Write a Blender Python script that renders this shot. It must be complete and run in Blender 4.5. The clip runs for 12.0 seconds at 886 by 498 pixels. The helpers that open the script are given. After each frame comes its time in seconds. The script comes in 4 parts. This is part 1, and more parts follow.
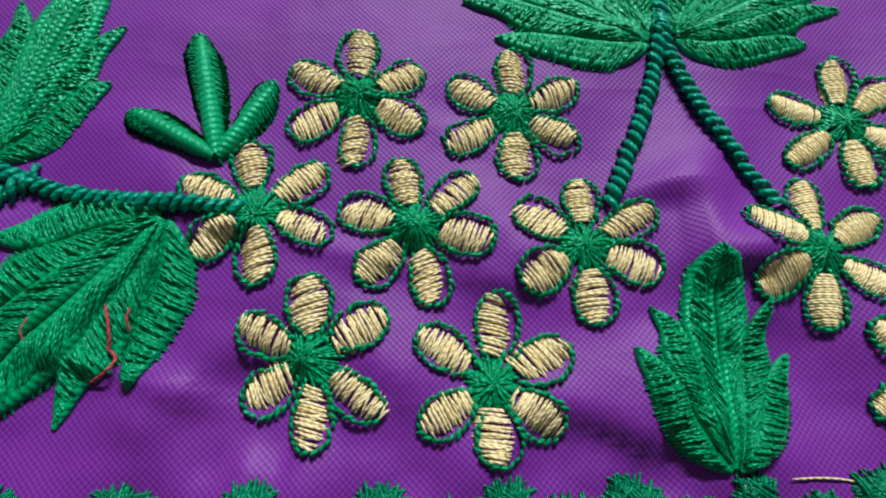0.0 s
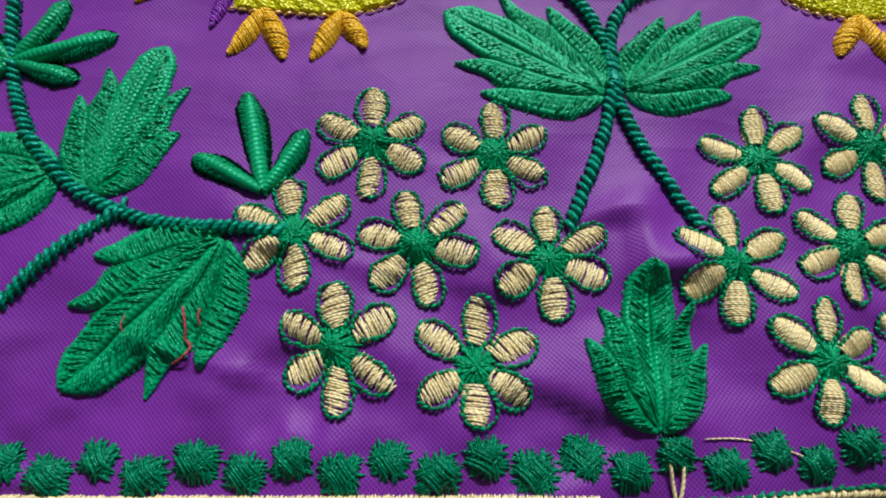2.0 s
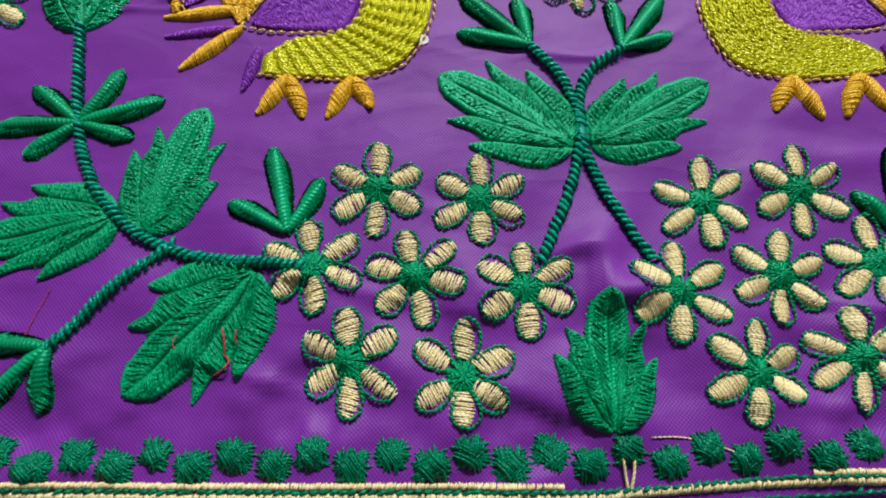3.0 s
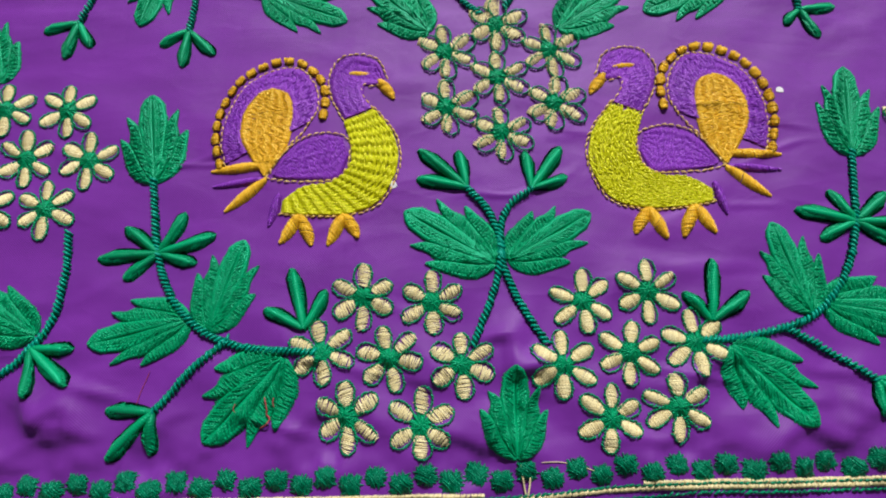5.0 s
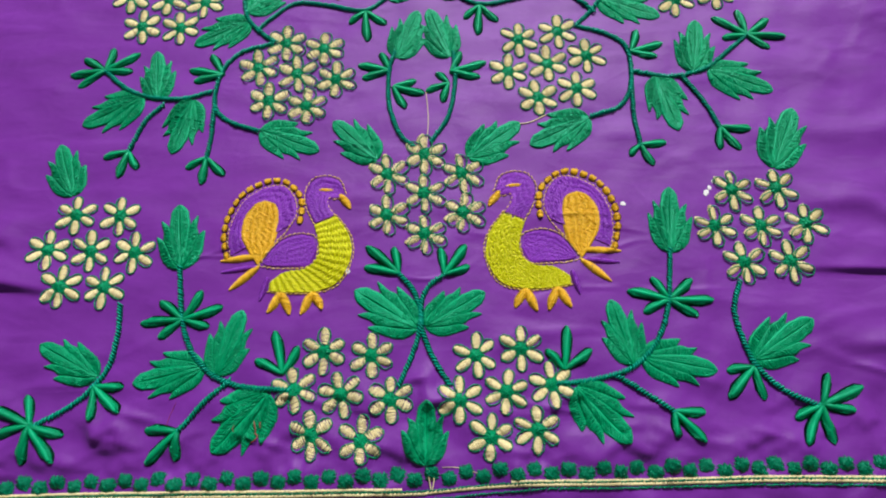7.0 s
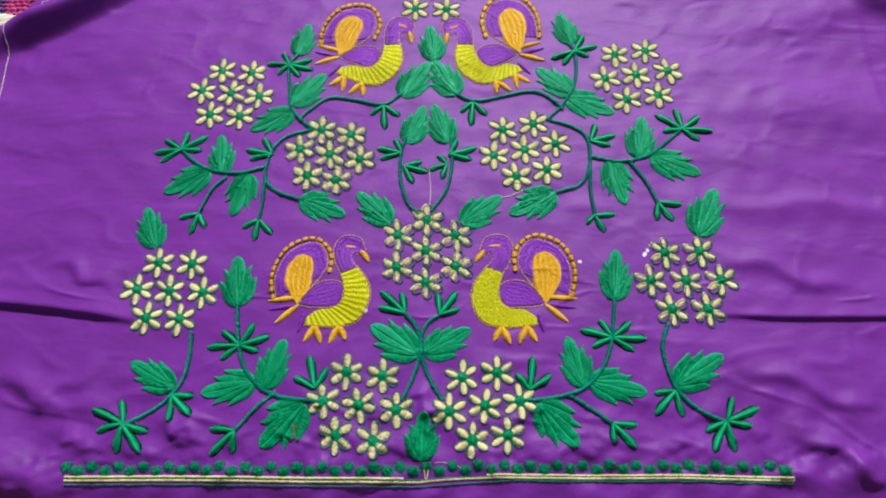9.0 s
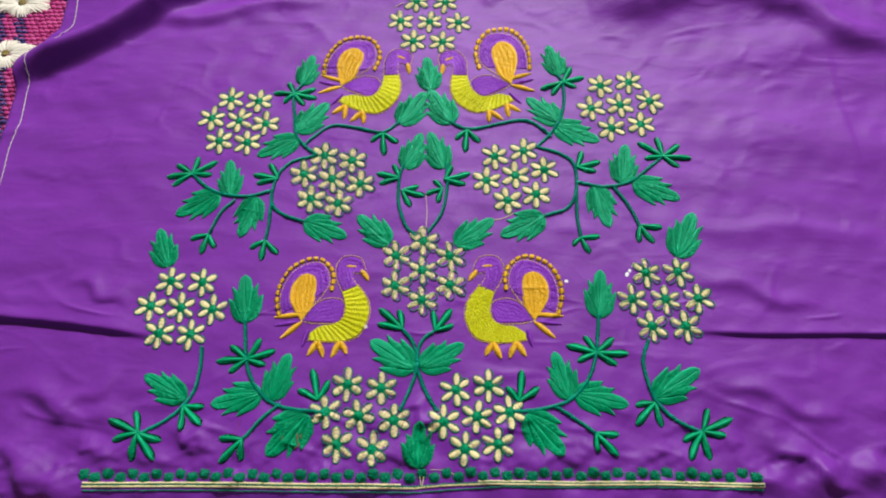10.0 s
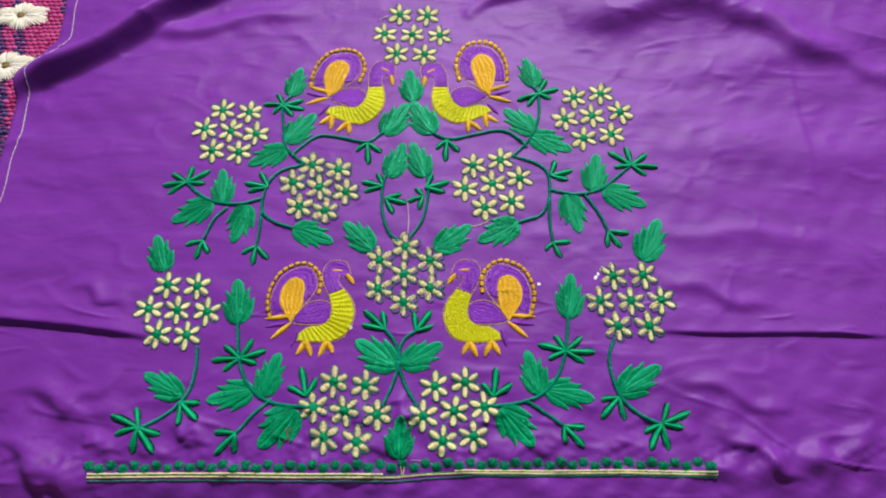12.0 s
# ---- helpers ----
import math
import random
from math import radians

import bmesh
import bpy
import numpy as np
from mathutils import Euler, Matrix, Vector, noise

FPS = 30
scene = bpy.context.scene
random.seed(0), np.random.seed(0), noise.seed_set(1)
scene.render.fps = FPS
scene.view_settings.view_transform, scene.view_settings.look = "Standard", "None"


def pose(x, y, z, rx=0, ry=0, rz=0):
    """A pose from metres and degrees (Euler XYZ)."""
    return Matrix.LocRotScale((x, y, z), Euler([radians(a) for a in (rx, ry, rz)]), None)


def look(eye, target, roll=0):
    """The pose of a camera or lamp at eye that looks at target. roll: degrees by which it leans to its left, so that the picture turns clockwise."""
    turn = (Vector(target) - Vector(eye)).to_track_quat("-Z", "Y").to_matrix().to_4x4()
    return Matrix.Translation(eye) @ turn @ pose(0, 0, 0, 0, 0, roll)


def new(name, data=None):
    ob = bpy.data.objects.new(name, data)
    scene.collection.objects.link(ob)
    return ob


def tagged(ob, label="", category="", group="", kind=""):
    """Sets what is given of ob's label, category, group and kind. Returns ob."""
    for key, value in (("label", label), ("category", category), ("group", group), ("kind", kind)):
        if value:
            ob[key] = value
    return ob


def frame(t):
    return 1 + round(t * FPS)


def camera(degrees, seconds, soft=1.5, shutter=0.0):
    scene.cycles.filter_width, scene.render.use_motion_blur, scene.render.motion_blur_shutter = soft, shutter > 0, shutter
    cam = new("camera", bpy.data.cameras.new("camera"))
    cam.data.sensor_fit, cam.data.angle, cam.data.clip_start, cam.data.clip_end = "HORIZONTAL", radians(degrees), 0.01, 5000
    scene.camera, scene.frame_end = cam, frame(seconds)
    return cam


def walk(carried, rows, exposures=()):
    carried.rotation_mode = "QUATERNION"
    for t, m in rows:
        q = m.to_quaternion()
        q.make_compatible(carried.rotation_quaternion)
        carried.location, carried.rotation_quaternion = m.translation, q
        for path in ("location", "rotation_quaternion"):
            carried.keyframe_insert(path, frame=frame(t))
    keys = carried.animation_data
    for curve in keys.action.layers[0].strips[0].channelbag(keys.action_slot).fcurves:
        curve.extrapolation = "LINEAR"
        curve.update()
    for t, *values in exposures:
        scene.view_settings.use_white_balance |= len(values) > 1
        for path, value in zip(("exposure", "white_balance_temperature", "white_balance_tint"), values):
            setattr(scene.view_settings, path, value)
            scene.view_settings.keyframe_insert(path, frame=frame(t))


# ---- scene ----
cam = camera(72.0, 12.0, soft=1.95)
PATH = [
    (0, (-0.03416, 0.01316, 0.07435), (-0.03032, 0.04336, -0.02090), 6.77),
    (0.5, (-0.03430, 0.01201, 0.07620), (-0.03055, 0.04252, -0.01896), 6.68),
    (1, (-0.03389, 0.01256, 0.08163), (-0.03009, 0.04219, -0.01380), 6.86),
    (1.5, (-0.03296, 0.00963, 0.08998), (-0.03053, 0.04035, -0.00515), 4.11),
    (2, (-0.03220, 0.00823, 0.09651), (-0.03037, 0.03864, 0.00127), 3.02),
    (2.5, (-0.03053, 0.00679, 0.10664), (-0.02977, 0.03735, 0.01142), 1.00),
    (3, (-0.02922, 0.00621, 0.11735), (-0.02904, 0.03786, 0.02249), -0.19),
    (5, (-0.01654, 0.01981, 0.18614), (-0.01696, 0.04749, 0.09005), -2.69),
    (5.5, (-0.00975, 0.01979, 0.20388), (-0.01025, 0.04784, 0.10790), -2.85),
    (6, (-0.00138, 0.01746, 0.22105), (-0.00128, 0.04642, 0.12534), -1.71),
    (6.5, (0.00780, 0.01723, 0.24575), (0.00777, 0.04748, 0.15043), -1.97),
    (7, (0.01419, 0.01415, 0.27280), (0.01336, 0.04591, 0.17799), -3.03),
    (7.5, (0.01721, 0.00957, 0.29445), (0.01565, 0.04262, 0.20009), -3.75),
    (9.5, (0.02383, -0.00571, 0.37358), (0.02145, 0.03133, 0.28072), -3.95),
    (10, (0.02512, -0.00682, 0.38391), (0.02321, 0.03094, 0.29133), -3.15),
    (10.5, (0.02947, -0.00833, 0.38975), (0.02770, 0.02974, 0.29730), -2.94),
    (11, (0.02922, -0.00495, 0.39182), (0.02757, 0.03289, 0.29927), -2.81),
    (11.5, (0.03249, -0.00504, 0.39985), (0.03079, 0.03287, 0.30733), -2.87),
    (12, (0.03651, -0.00598, 0.41283), (0.03532, 0.03003, 0.31954), -2.37),
]
walk(cam, [(t, look(eye, target, roll)) for t, eye, target, roll in PATH],
     [(0, -0.2), (3, -0.18), (5.5, -0.08), (7.5, -0.05), (9.5, 0.0), (12, 0.0)])

# ---- light ----
MM = 0.001
world = bpy.data.worlds.new("world")
scene.world = world
world.use_nodes = True
world.node_tree.nodes["Background"].inputs[0].default_value = (0.9, 0.95, 1.0, 1)
world.node_tree.nodes["Background"].inputs[1].default_value = 0.10


def area_lamp(name, eye, target, size_x, size_y, watts, colour):
    data = bpy.data.lights.new(name, "AREA")
    data.shape, data.size, data.size_y = "RECTANGLE", size_x, size_y
    data.energy, data.color = watts, colour
    ob = new(name, data)
    ob.matrix_world = look(eye, target)
    return ob


# unseen area lamp added on the north side for the room's light
area_lamp("unseen_north_lamp", (0.3, 1.8, 1.6), (0, 0.15, 0), 1.1, 0.12, 92, (1.0, 0.98, 0.96))


# ---- materials ----
def mat_base(name, rough, spec=0.5):
    m = bpy.data.materials.new(name)
    m.use_nodes = True
    nt = m.node_tree
    b = nt.nodes["Principled BSDF"]
    b.inputs["Roughness"].default_value = rough
    b.inputs["Specular IOR Level"].default_value = spec
    return m, nt, b


def node(nt, kind, **values):
    n = nt.nodes.new(kind)
    for k, v in values.items():
        n.inputs[k].default_value = v
    return n


def thread_mat(name, dark, mid, light, rough=0.3, spec=0.8, sheen=0.06):
    """Rayon thread: each strand its own tone, with fine filaments and a soft mottling over some millimetres."""
    m, nt, b = mat_base(name, rough, spec)
    geo = nt.nodes.new("ShaderNodeNewGeometry")
    tex = nt.nodes.new("ShaderNodeTexCoord")
    big = node(nt, "ShaderNodeTexNoise", Scale=160.0, Detail=2.0)
    fine = node(nt, "ShaderNodeTexNoise", Scale=5200.0, Detail=2.0)
    for n in (big, fine):
        nt.links.new(tex.outputs["Object"], n.inputs["Vector"])
    mix = nt.nodes.new("ShaderNodeMath")
    mix.operation = "MULTIPLY_ADD"
    mix.inputs[1].default_value = 0.4
    nt.links.new(geo.outputs["Random Per Island"], mix.inputs[0])
    stretch = nt.nodes.new("ShaderNodeMapping")
    stretch.inputs["Scale"].default_value = (0.22, 0.05, 1)
    nt.links.new(tex.outputs["UV"], stretch.inputs["Vector"])
    run = node(nt, "ShaderNodeTexNoise", Scale=1.0, Detail=1.0)
    nt.links.new(stretch.outputs[0], run.inputs["Vector"])
    tone = nt.nodes.new("ShaderNodeMath")
    tone.operation = "MULTIPLY_ADD"
    tone.inputs[1].default_value = 0.35
    nt.links.new(run.outputs["Fac"], tone.inputs[0])
    half = nt.nodes.new("ShaderNodeMath")
    half.operation = "MULTIPLY"
    half.inputs[1].default_value = 0.3
    nt.links.new(big.outputs["Fac"], half.inputs[0])
    nt.links.new(half.outputs[0], tone.inputs[2])
    nt.links.new(tone.outputs[0], mix.inputs[2])
    ramp = nt.nodes.new("ShaderNodeValToRGB")
    e = ramp.color_ramp.elements
    e[0].position, e[0].color = 0.08, (*dark, 1)
    e[1].position, e[1].color = 0.92, (*light, 1)
    x = e.new(0.5)
    x.color = (*mid, 1)
    nt.links.new(mix.outputs[0], ramp.inputs[0])
    nt.links.new(ramp.outputs[0], b.inputs["Base Color"])
    # two plies twisted round each other, a turn every 0.9 mm
    lay = nt.nodes.new("ShaderNodeSeparateXYZ")
    nt.links.new(tex.outputs["UV"], lay.inputs[0])
    turn = nt.nodes.new("ShaderNodeMath")
    turn.operation = "MULTIPLY"
    turn.inputs[1].default_value = 2 * math.pi / 0.9
    nt.links.new(lay.outputs["X"], turn.inputs[0])
    spin = nt.nodes.new("ShaderNodeMath")
    spin.operation = "MULTIPLY_ADD"
    spin.inputs[1].default_value = 4 * math.pi
    nt.links.new(lay.outputs["Y"], spin.inputs[0])
    nt.links.new(turn.outputs[0], spin.inputs[2])
    ply = nt.nodes.new("ShaderNodeMath")
    ply.operation = "SINE"
    nt.links.new(spin.outputs[0], ply.inputs[0])
    rope = nt.nodes.new("ShaderNodeMath")
    rope.operation = "MULTIPLY_ADD"
    rope.inputs[1].default_value = 0.5
    nt.links.new(ply.outputs[0], rope.inputs[0])
    nt.links.new(fine.outputs["Fac"], rope.inputs[2])
    bump = node(nt, "ShaderNodeBump", Strength=0.7, Distance=0.00011)
    nt.links.new(rope.outputs[0], bump.inputs["Height"])
    nt.links.new(bump.outputs[0], b.inputs["Normal"])
    b.inputs["Specular Tint"].default_value = (*[min(1, c ** 0.5 + 0.1) for c in light], 1)
    b.inputs["Sheen Weight"].default_value = sheen
    b.inputs["Sheen Tint"].default_value = (*light, 1)
    return m


def cloth_mat():
    """Shot purple taffeta: a plain weave half a millimetre fine, with faint slubs and rubbed patches."""
    m, nt, b = mat_base("purple_taffeta", 0.5, 0.26)
    tex = nt.nodes.new("ShaderNodeTexCoord")
    waves = []
    for axis, scale in (("X", 395.0), ("Y", 372.0)):
        w = nt.nodes.new("ShaderNodeTexWave")
        w.wave_type, w.bands_direction = "BANDS", axis
        w.inputs["Scale"].default_value = scale
        w.inputs["Distortion"].default_value = 0.9
        w.inputs["Detail"].default_value = 1.0
        w.inputs["Detail Scale"].default_value = 0.25
        nt.links.new(tex.outputs["Object"], w.inputs["Vector"])
        signed = nt.nodes.new("ShaderNodeMath")
        signed.operation = "MULTIPLY_ADD"
        signed.inputs[1].default_value, signed.inputs[2].default_value = 2.0, -1.0
        nt.links.new(w.outputs["Fac"], signed.inputs[0])
        waves.append(signed)
    cross = nt.nodes.new("ShaderNodeMath")
    cross.operation = "MULTIPLY"
    for i, w in enumerate(waves):
        nt.links.new(w.outputs[0], cross.inputs[i])
    weave = nt.nodes.new("ShaderNodeMath")
    weave.operation = "MULTIPLY_ADD"
    weave.inputs[1].default_value, weave.inputs[2].default_value = 0.5, 0.5
    nt.links.new(cross.outputs[0], weave.inputs[0])
    ramp = nt.nodes.new("ShaderNodeValToRGB")
    e = ramp.color_ramp.elements
    e[0].position, e[0].color = 0.0, (*CLOTH_DARK, 1)
    e[1].position, e[1].color = 1.0, (*CLOTH_LIGHT, 1)
    nt.links.new(weave.outputs[0], ramp.inputs[0])
    slub = node(nt, "ShaderNodeTexNoise", Scale=26.0, Detail=4.0, Roughness=0.6)
    stretch = nt.nodes.new("ShaderNodeMapping")
    stretch.inputs["Scale"].default_value = (0.5, 2.6, 1)
    nt.links.new(tex.outputs["Object"], stretch.inputs["Vector"])
    nt.links.new(stretch.outputs[0], slub.inputs["Vector"])
    tone = nt.nodes.new("ShaderNodeMapRange")
    tone.inputs[1].default_value, tone.inputs[2].default_value = 0.3, 0.7
    tone.inputs[3].default_value, tone.inputs[4].default_value = 0.86, 1.12
    nt.links.new(slub.outputs["Fac"], tone.inputs[0])
    mul = nt.nodes.new("ShaderNodeMix")
    mul.data_type, mul.blend_type = "RGBA", "MULTIPLY"
    mul.inputs["Factor"].default_value = 1.0
    nt.links.new(ramp.outputs[0], mul.inputs["A"])
    nt.links.new(tone.outputs[0], mul.inputs["B"])
    nt.links.new(mul.outputs["Result"], b.inputs["Base Color"])
    bump = node(nt, "ShaderNodeBump", Strength=0.45, Distance=0.0001)
    nt.links.new(weave.outputs[0], bump.inputs["Height"])
    normal = None
    for scale, along, high in ((38.0, 0.4, 0.0011), (95.0, 0.7, 0.00028)):
        lay = nt.nodes.new("ShaderNodeMapping")
        lay.inputs["Scale"].default_value = (along, 1, 1)
        lay.inputs["Rotation"].default_value = (0, 0, 0.12)
        nt.links.new(tex.outputs["Object"], lay.inputs["Vector"])
        field = node(nt, "ShaderNodeTexNoise", Scale=scale, Detail=2.5, Roughness=0.5, Distortion=0.4)
        nt.links.new(lay.outputs[0], field.inputs["Vector"])
        fold = nt.nodes.new("ShaderNodeMath")
        fold.operation = "PINGPONG"
        fold.inputs[1].default_value = 0.16
        nt.links.new(field.outputs["Fac"], fold.inputs[0])
        crinkle = node(nt, "ShaderNodeBump", Strength=1.0, Distance=high)
        nt.links.new(fold.outputs[0], crinkle.inputs["Height"])
        if normal:
            nt.links.new(normal, crinkle.inputs["Normal"])
        normal = crinkle.outputs[0]
    nt.links.new(normal, bump.inputs["Normal"])
    nt.links.new(bump.outputs[0], b.inputs["Normal"])
    b.inputs["Sheen Weight"].default_value = 0.08
    b.inputs["Sheen Roughness"].default_value = 0.4
    b.inputs["Sheen Tint"].default_value = (0.75, 0.4, 1.0, 1)
    return m


def plain_mat(name, colour, rough, scale, amount=0.15):
    m, nt, b = mat_base(name, rough)
    tex = nt.nodes.new("ShaderNodeTexCoord")
    n = node(nt, "ShaderNodeTexNoise", Scale=scale, Detail=5.0)
    nt.links.new(tex.outputs["Object"], n.inputs["Vector"])
    ramp = nt.nodes.new("ShaderNodeValToRGB")
    e = ramp.color_ramp.elements
    e[0].position, e[0].color = 0.3, (*[c * (1 - amount) for c in colour], 1)
    e[1].position, e[1].color = 0.7, (*[min(1, c * (1 + amount)) for c in colour], 1)
    nt.links.new(n.outputs["Fac"], ramp.inputs[0])
    nt.links.new(ramp.outputs[0], b.inputs["Base Color"])
    bump = node(nt, "ShaderNodeBump", Strength=0.2, Distance=0.002)
    nt.links.new(n.outputs["Fac"], bump.inputs["Height"])
    nt.links.new(bump.outputs[0], b.inputs["Normal"])
    return m


CLOTH_DARK, CLOTH_LIGHT = (0.105, 0.0125, 0.215), (0.225, 0.033, 0.40)
CLOTH = cloth_mat()
GREEN = thread_mat("green_rayon", (0.0, 0.13, 0.05), (0.0, 0.26, 0.105), (0.0, 0.40, 0.17))
DEEP = thread_mat("deep_green_rayon", (0.0, 0.085, 0.06), (0.0, 0.2, 0.135), (0.0, 0.36, 0.25))
BOTTLE = thread_mat("bottle_green_rayon", (0.0, 0.07, 0.033), (0.0, 0.16, 0.078), (0.0, 0.3, 0.14))
CREAM = thread_mat("cream_rayon", (0.68, 0.55, 0.26), (0.86, 0.74, 0.41), (0.94, 0.87, 0.55), rough=0.42, spec=0.5)
GOLD = thread_mat("gold_rayon", (0.62, 0.31, 0.01), (0.80, 0.45, 0.02), (0.90, 0.58, 0.05))
PEACH = thread_mat("pale_gold_rayon", (0.70, 0.40, 0.09), (0.82, 0.54, 0.15), (0.92, 0.68, 0.26))
LIME = thread_mat("lime_rayon", (0.46, 0.46, 0.0), (0.62, 0.62, 0.005), (0.74, 0.74, 0.03))
VIOLET = thread_mat("violet_rayon", (0.13, 0.015, 0.28), (0.21, 0.03, 0.43), (0.30, 0.06, 0.56))
PINK = thread_mat("pink_cotton", (0.34, 0.03, 0.15), (0.54, 0.07, 0.27), (0.68, 0.14, 0.38), rough=0.8, spec=0.2)
NAVY = thread_mat("navy_cotton", (0.03, 0.03, 0.12), (0.06, 0.06, 0.20), (0.10, 0.10, 0.28), rough=0.8, spec=0.2)
WHITE = thread_mat("white_cotton", (0.60, 0.56, 0.46), (0.74, 0.70, 0.60), (0.85, 0.82, 0.74), rough=0.8, spec=0.2)
OLIVE = thread_mat("olive_cotton", (0.16, 0.11, 0.03), (0.24, 0.18, 0.06), (0.32, 0.25, 0.10), rough=0.8, spec=0.2)
RED = thread_mat("red_lint", (0.35, 0.03, 0.06), (0.45, 0.05, 0.08), (0.55, 0.10, 0.12), rough=0.7)
PAPER = plain_mat("white_paper", (0.75, 0.75, 0.78), 0.6, 900)
WALL = plain_mat("room_shell_grey", (0.15, 0.147, 0.14), 0.8, 6, 0.05)
FLOOR = plain_mat("grey_floor", (0.18, 0.168, 0.156), 0.6, 9)


# ---- mesh helpers ----
def tidy(ob, material, smooth=True):
    ob.data.materials.append(material)
    if smooth:
        ob.data.polygons.foreach_set("use_smooth", [True] * len(ob.data.polygons))
    return ob


def quad_mesh(name, verts, quads, uv=None):
    me = bpy.data.meshes.new(name)
    me.from_pydata(np.asarray(verts, float).reshape(-1, 3).tolist(), [], np.asarray(quads, int).reshape(-1, 4).tolist())
    if uv is not None:
        me.uv_layers.new(name="twist").data.foreach_set("uv", np.asarray(uv, np.float32).ravel())
    me.update()
    return me


class Strands:
    """Collects threads as thin bent tubes, in millimetres."""

    def __init__(self):
        self.v, self.f, self.w, self.n = [], [], [], 0

    def add(self, paths, radius, sides=5, taper=0.55):
        p = np.asarray(paths, float)
        m, k, _ = p.shape
        t = np.gradient(p, axis=1)
        t /= np.linalg.norm(t, axis=2, keepdims=True) + 1e-9
        s = np.cross(t, np.array([0, 0, 1.0]))
        s /= np.linalg.norm(s, axis=2, keepdims=True) + 1e-9
        w = np.cross(s, t)
        r = np.asarray(radius, float)
        r = np.broadcast_to(r if r.ndim == 2 else r.reshape(-1, 1), (m, k)).copy()
        r[:, 0] *= taper
        r[:, -1] *= taper
        a = np.arange(sides) / sides * 2 * math.pi
        ring = p[:, :, None] + r[:, :, None, None] * (np.cos(a)[:, None] * s[:, :, None] + np.sin(a)[:, None] * w[:, :, None])
        idx = np.arange(m * k * sides).reshape(m, k, sides) + self.n
        nxt = np.roll(idx, -1, axis=2)
        q = np.stack([idx[:, :-1], nxt[:, :-1], nxt[:, 1:], idx[:, 1:]], axis=-1)
        along = np.concatenate([np.zeros((m, 1)), np.cumsum(np.linalg.norm(np.diff(p, axis=1), axis=2), axis=1)], 1) + RNG.uniform(0, 5, (m, 1))
        uv = np.zeros((m, k - 1, sides, 4, 2))
        uv[..., 0] = np.stack([along[:, :-1], along[:, :-1], along[:, 1:], along[:, 1:]], -1)[:, :, None]
        j = np.arange(sides)
        uv[..., 1] = np.stack([j, j + 1, j + 1, j], -1) / sides
        self.w.append(uv.reshape(-1, 4, 2))
        self.v.append(ring.reshape(-1, 3))
        self.f.append(q.reshape(-1, 4))
        self.n += m * k * sides
        return self

    def satin(self, a, b, height, radius=0.24, k=5, lift=0.05, wobble=0.05, sides=5, joined=False):
        """Stitches from a to b (rows of x, y), arched over a pad of that height; joined, they are one thread that goes back underneath."""
        a, b = np.asarray(a, float), np.asarray(b, float)
        m = len(a)
        u = np.linspace(0, 1, k)
        p = np.zeros((m, k, 3))
        p[:, :, :2] = a[:, None] + (b - a)[:, None] * u[:, None]
        p[:, :, :2] += RNG.normal(0, wobble, (m, 1, 2)) + RNG.normal(0, wobble * 0.4, (m, k, 2))
        h = np.broadcast_to(np.asarray(height, float), (m,)) * RNG.uniform(0.85, 1.12, m)
        p[:, :, 2] = lift + h[:, None] * (1 - np.abs(2 * u - 1) ** 2.4)
        r = radius * RNG.uniform(0.85, 1.15, m)
        if joined:
            return self.add(p.reshape(1, m * k, 3), np.repeat(r, k)[None], sides)
        return self.add(p, r, sides)

    def mesh(self, name):
        return quad_mesh(name, np.concatenate(self.v) * MM, np.concatenate(self.f), np.concatenate(self.w))


RNG = np.random.default_rng(7)


def part(name, me, material, parent, label="", place=None):
    ob = new(name, me)
    if not me.materials:
        tidy(ob, material)
    ob.parent = parent
    if place is not None:
        ob.matrix_basis = place
    if label:
        tagged(ob, label)
    return ob


def spline(points, n):
    """n points evenly spaced along a smooth curve through the given ones."""
    p = np.array(points, float)
    q = np.vstack([2 * p[0] - p[1], p, 2 * p[-1] - p[-2]])
    out = []
    for i in range(1, len(q) - 2):
        for u in np.linspace(0, 1, 24, endpoint=False):
            a, b, c, d = q[i - 1 : i + 3]
            out.append(0.5 * (2 * b + (c - a) * u + (2 * a - 5 * b + 4 * c - d) * u * u + (3 * b - a - 3 * c + d) * u ** 3))
    out.append(p[-1])
    out = np.array(out)
    s = np.r_[0, np.cumsum(np.linalg.norm(np.diff(out, axis=0), axis=1))]
    want = np.linspace(0, s[-1], n)
    return np.stack([np.interp(want, s, out[:, j]) for j in range(2)], 1)


def length(points):
    p = spline(points, 60)
    return float(np.linalg.norm(np.diff(p, axis=0), axis=1).sum())


def normals(p):
    t = np.gradient(p, axis=0)
    t /= np.linalg.norm(t, axis=1, keepdims=True) + 1e-9
    return t, np.stack([-t[:, 1], t[:, 0]], 1)


# ---- the lie of the cloth ----
def ridge(x, y, a, b, wide, high, skew=0.0):
    """A fold from a to b: a smooth rib that fades at both ends; skew makes one flank steeper."""
    a, b = np.array(a, float), np.array(b, float)
    d = b - a
    n = np.hypot(*d)
    u = ((x - a[0]) * d[0] + (y - a[1]) * d[1]) / n / n
    v = (-(x - a[0]) * d[1] + (y - a[1]) * d[0]) / n
    v = v + 3.0 * np.sin(u * 9 + a[0])
    w = wide * (1 + skew * np.tanh(v / wide))
    return high * np.exp(-((v / w) ** 2)) * np.clip(np.minimum(u + 0.15, 1.15 - u) * 3, 0, 1)


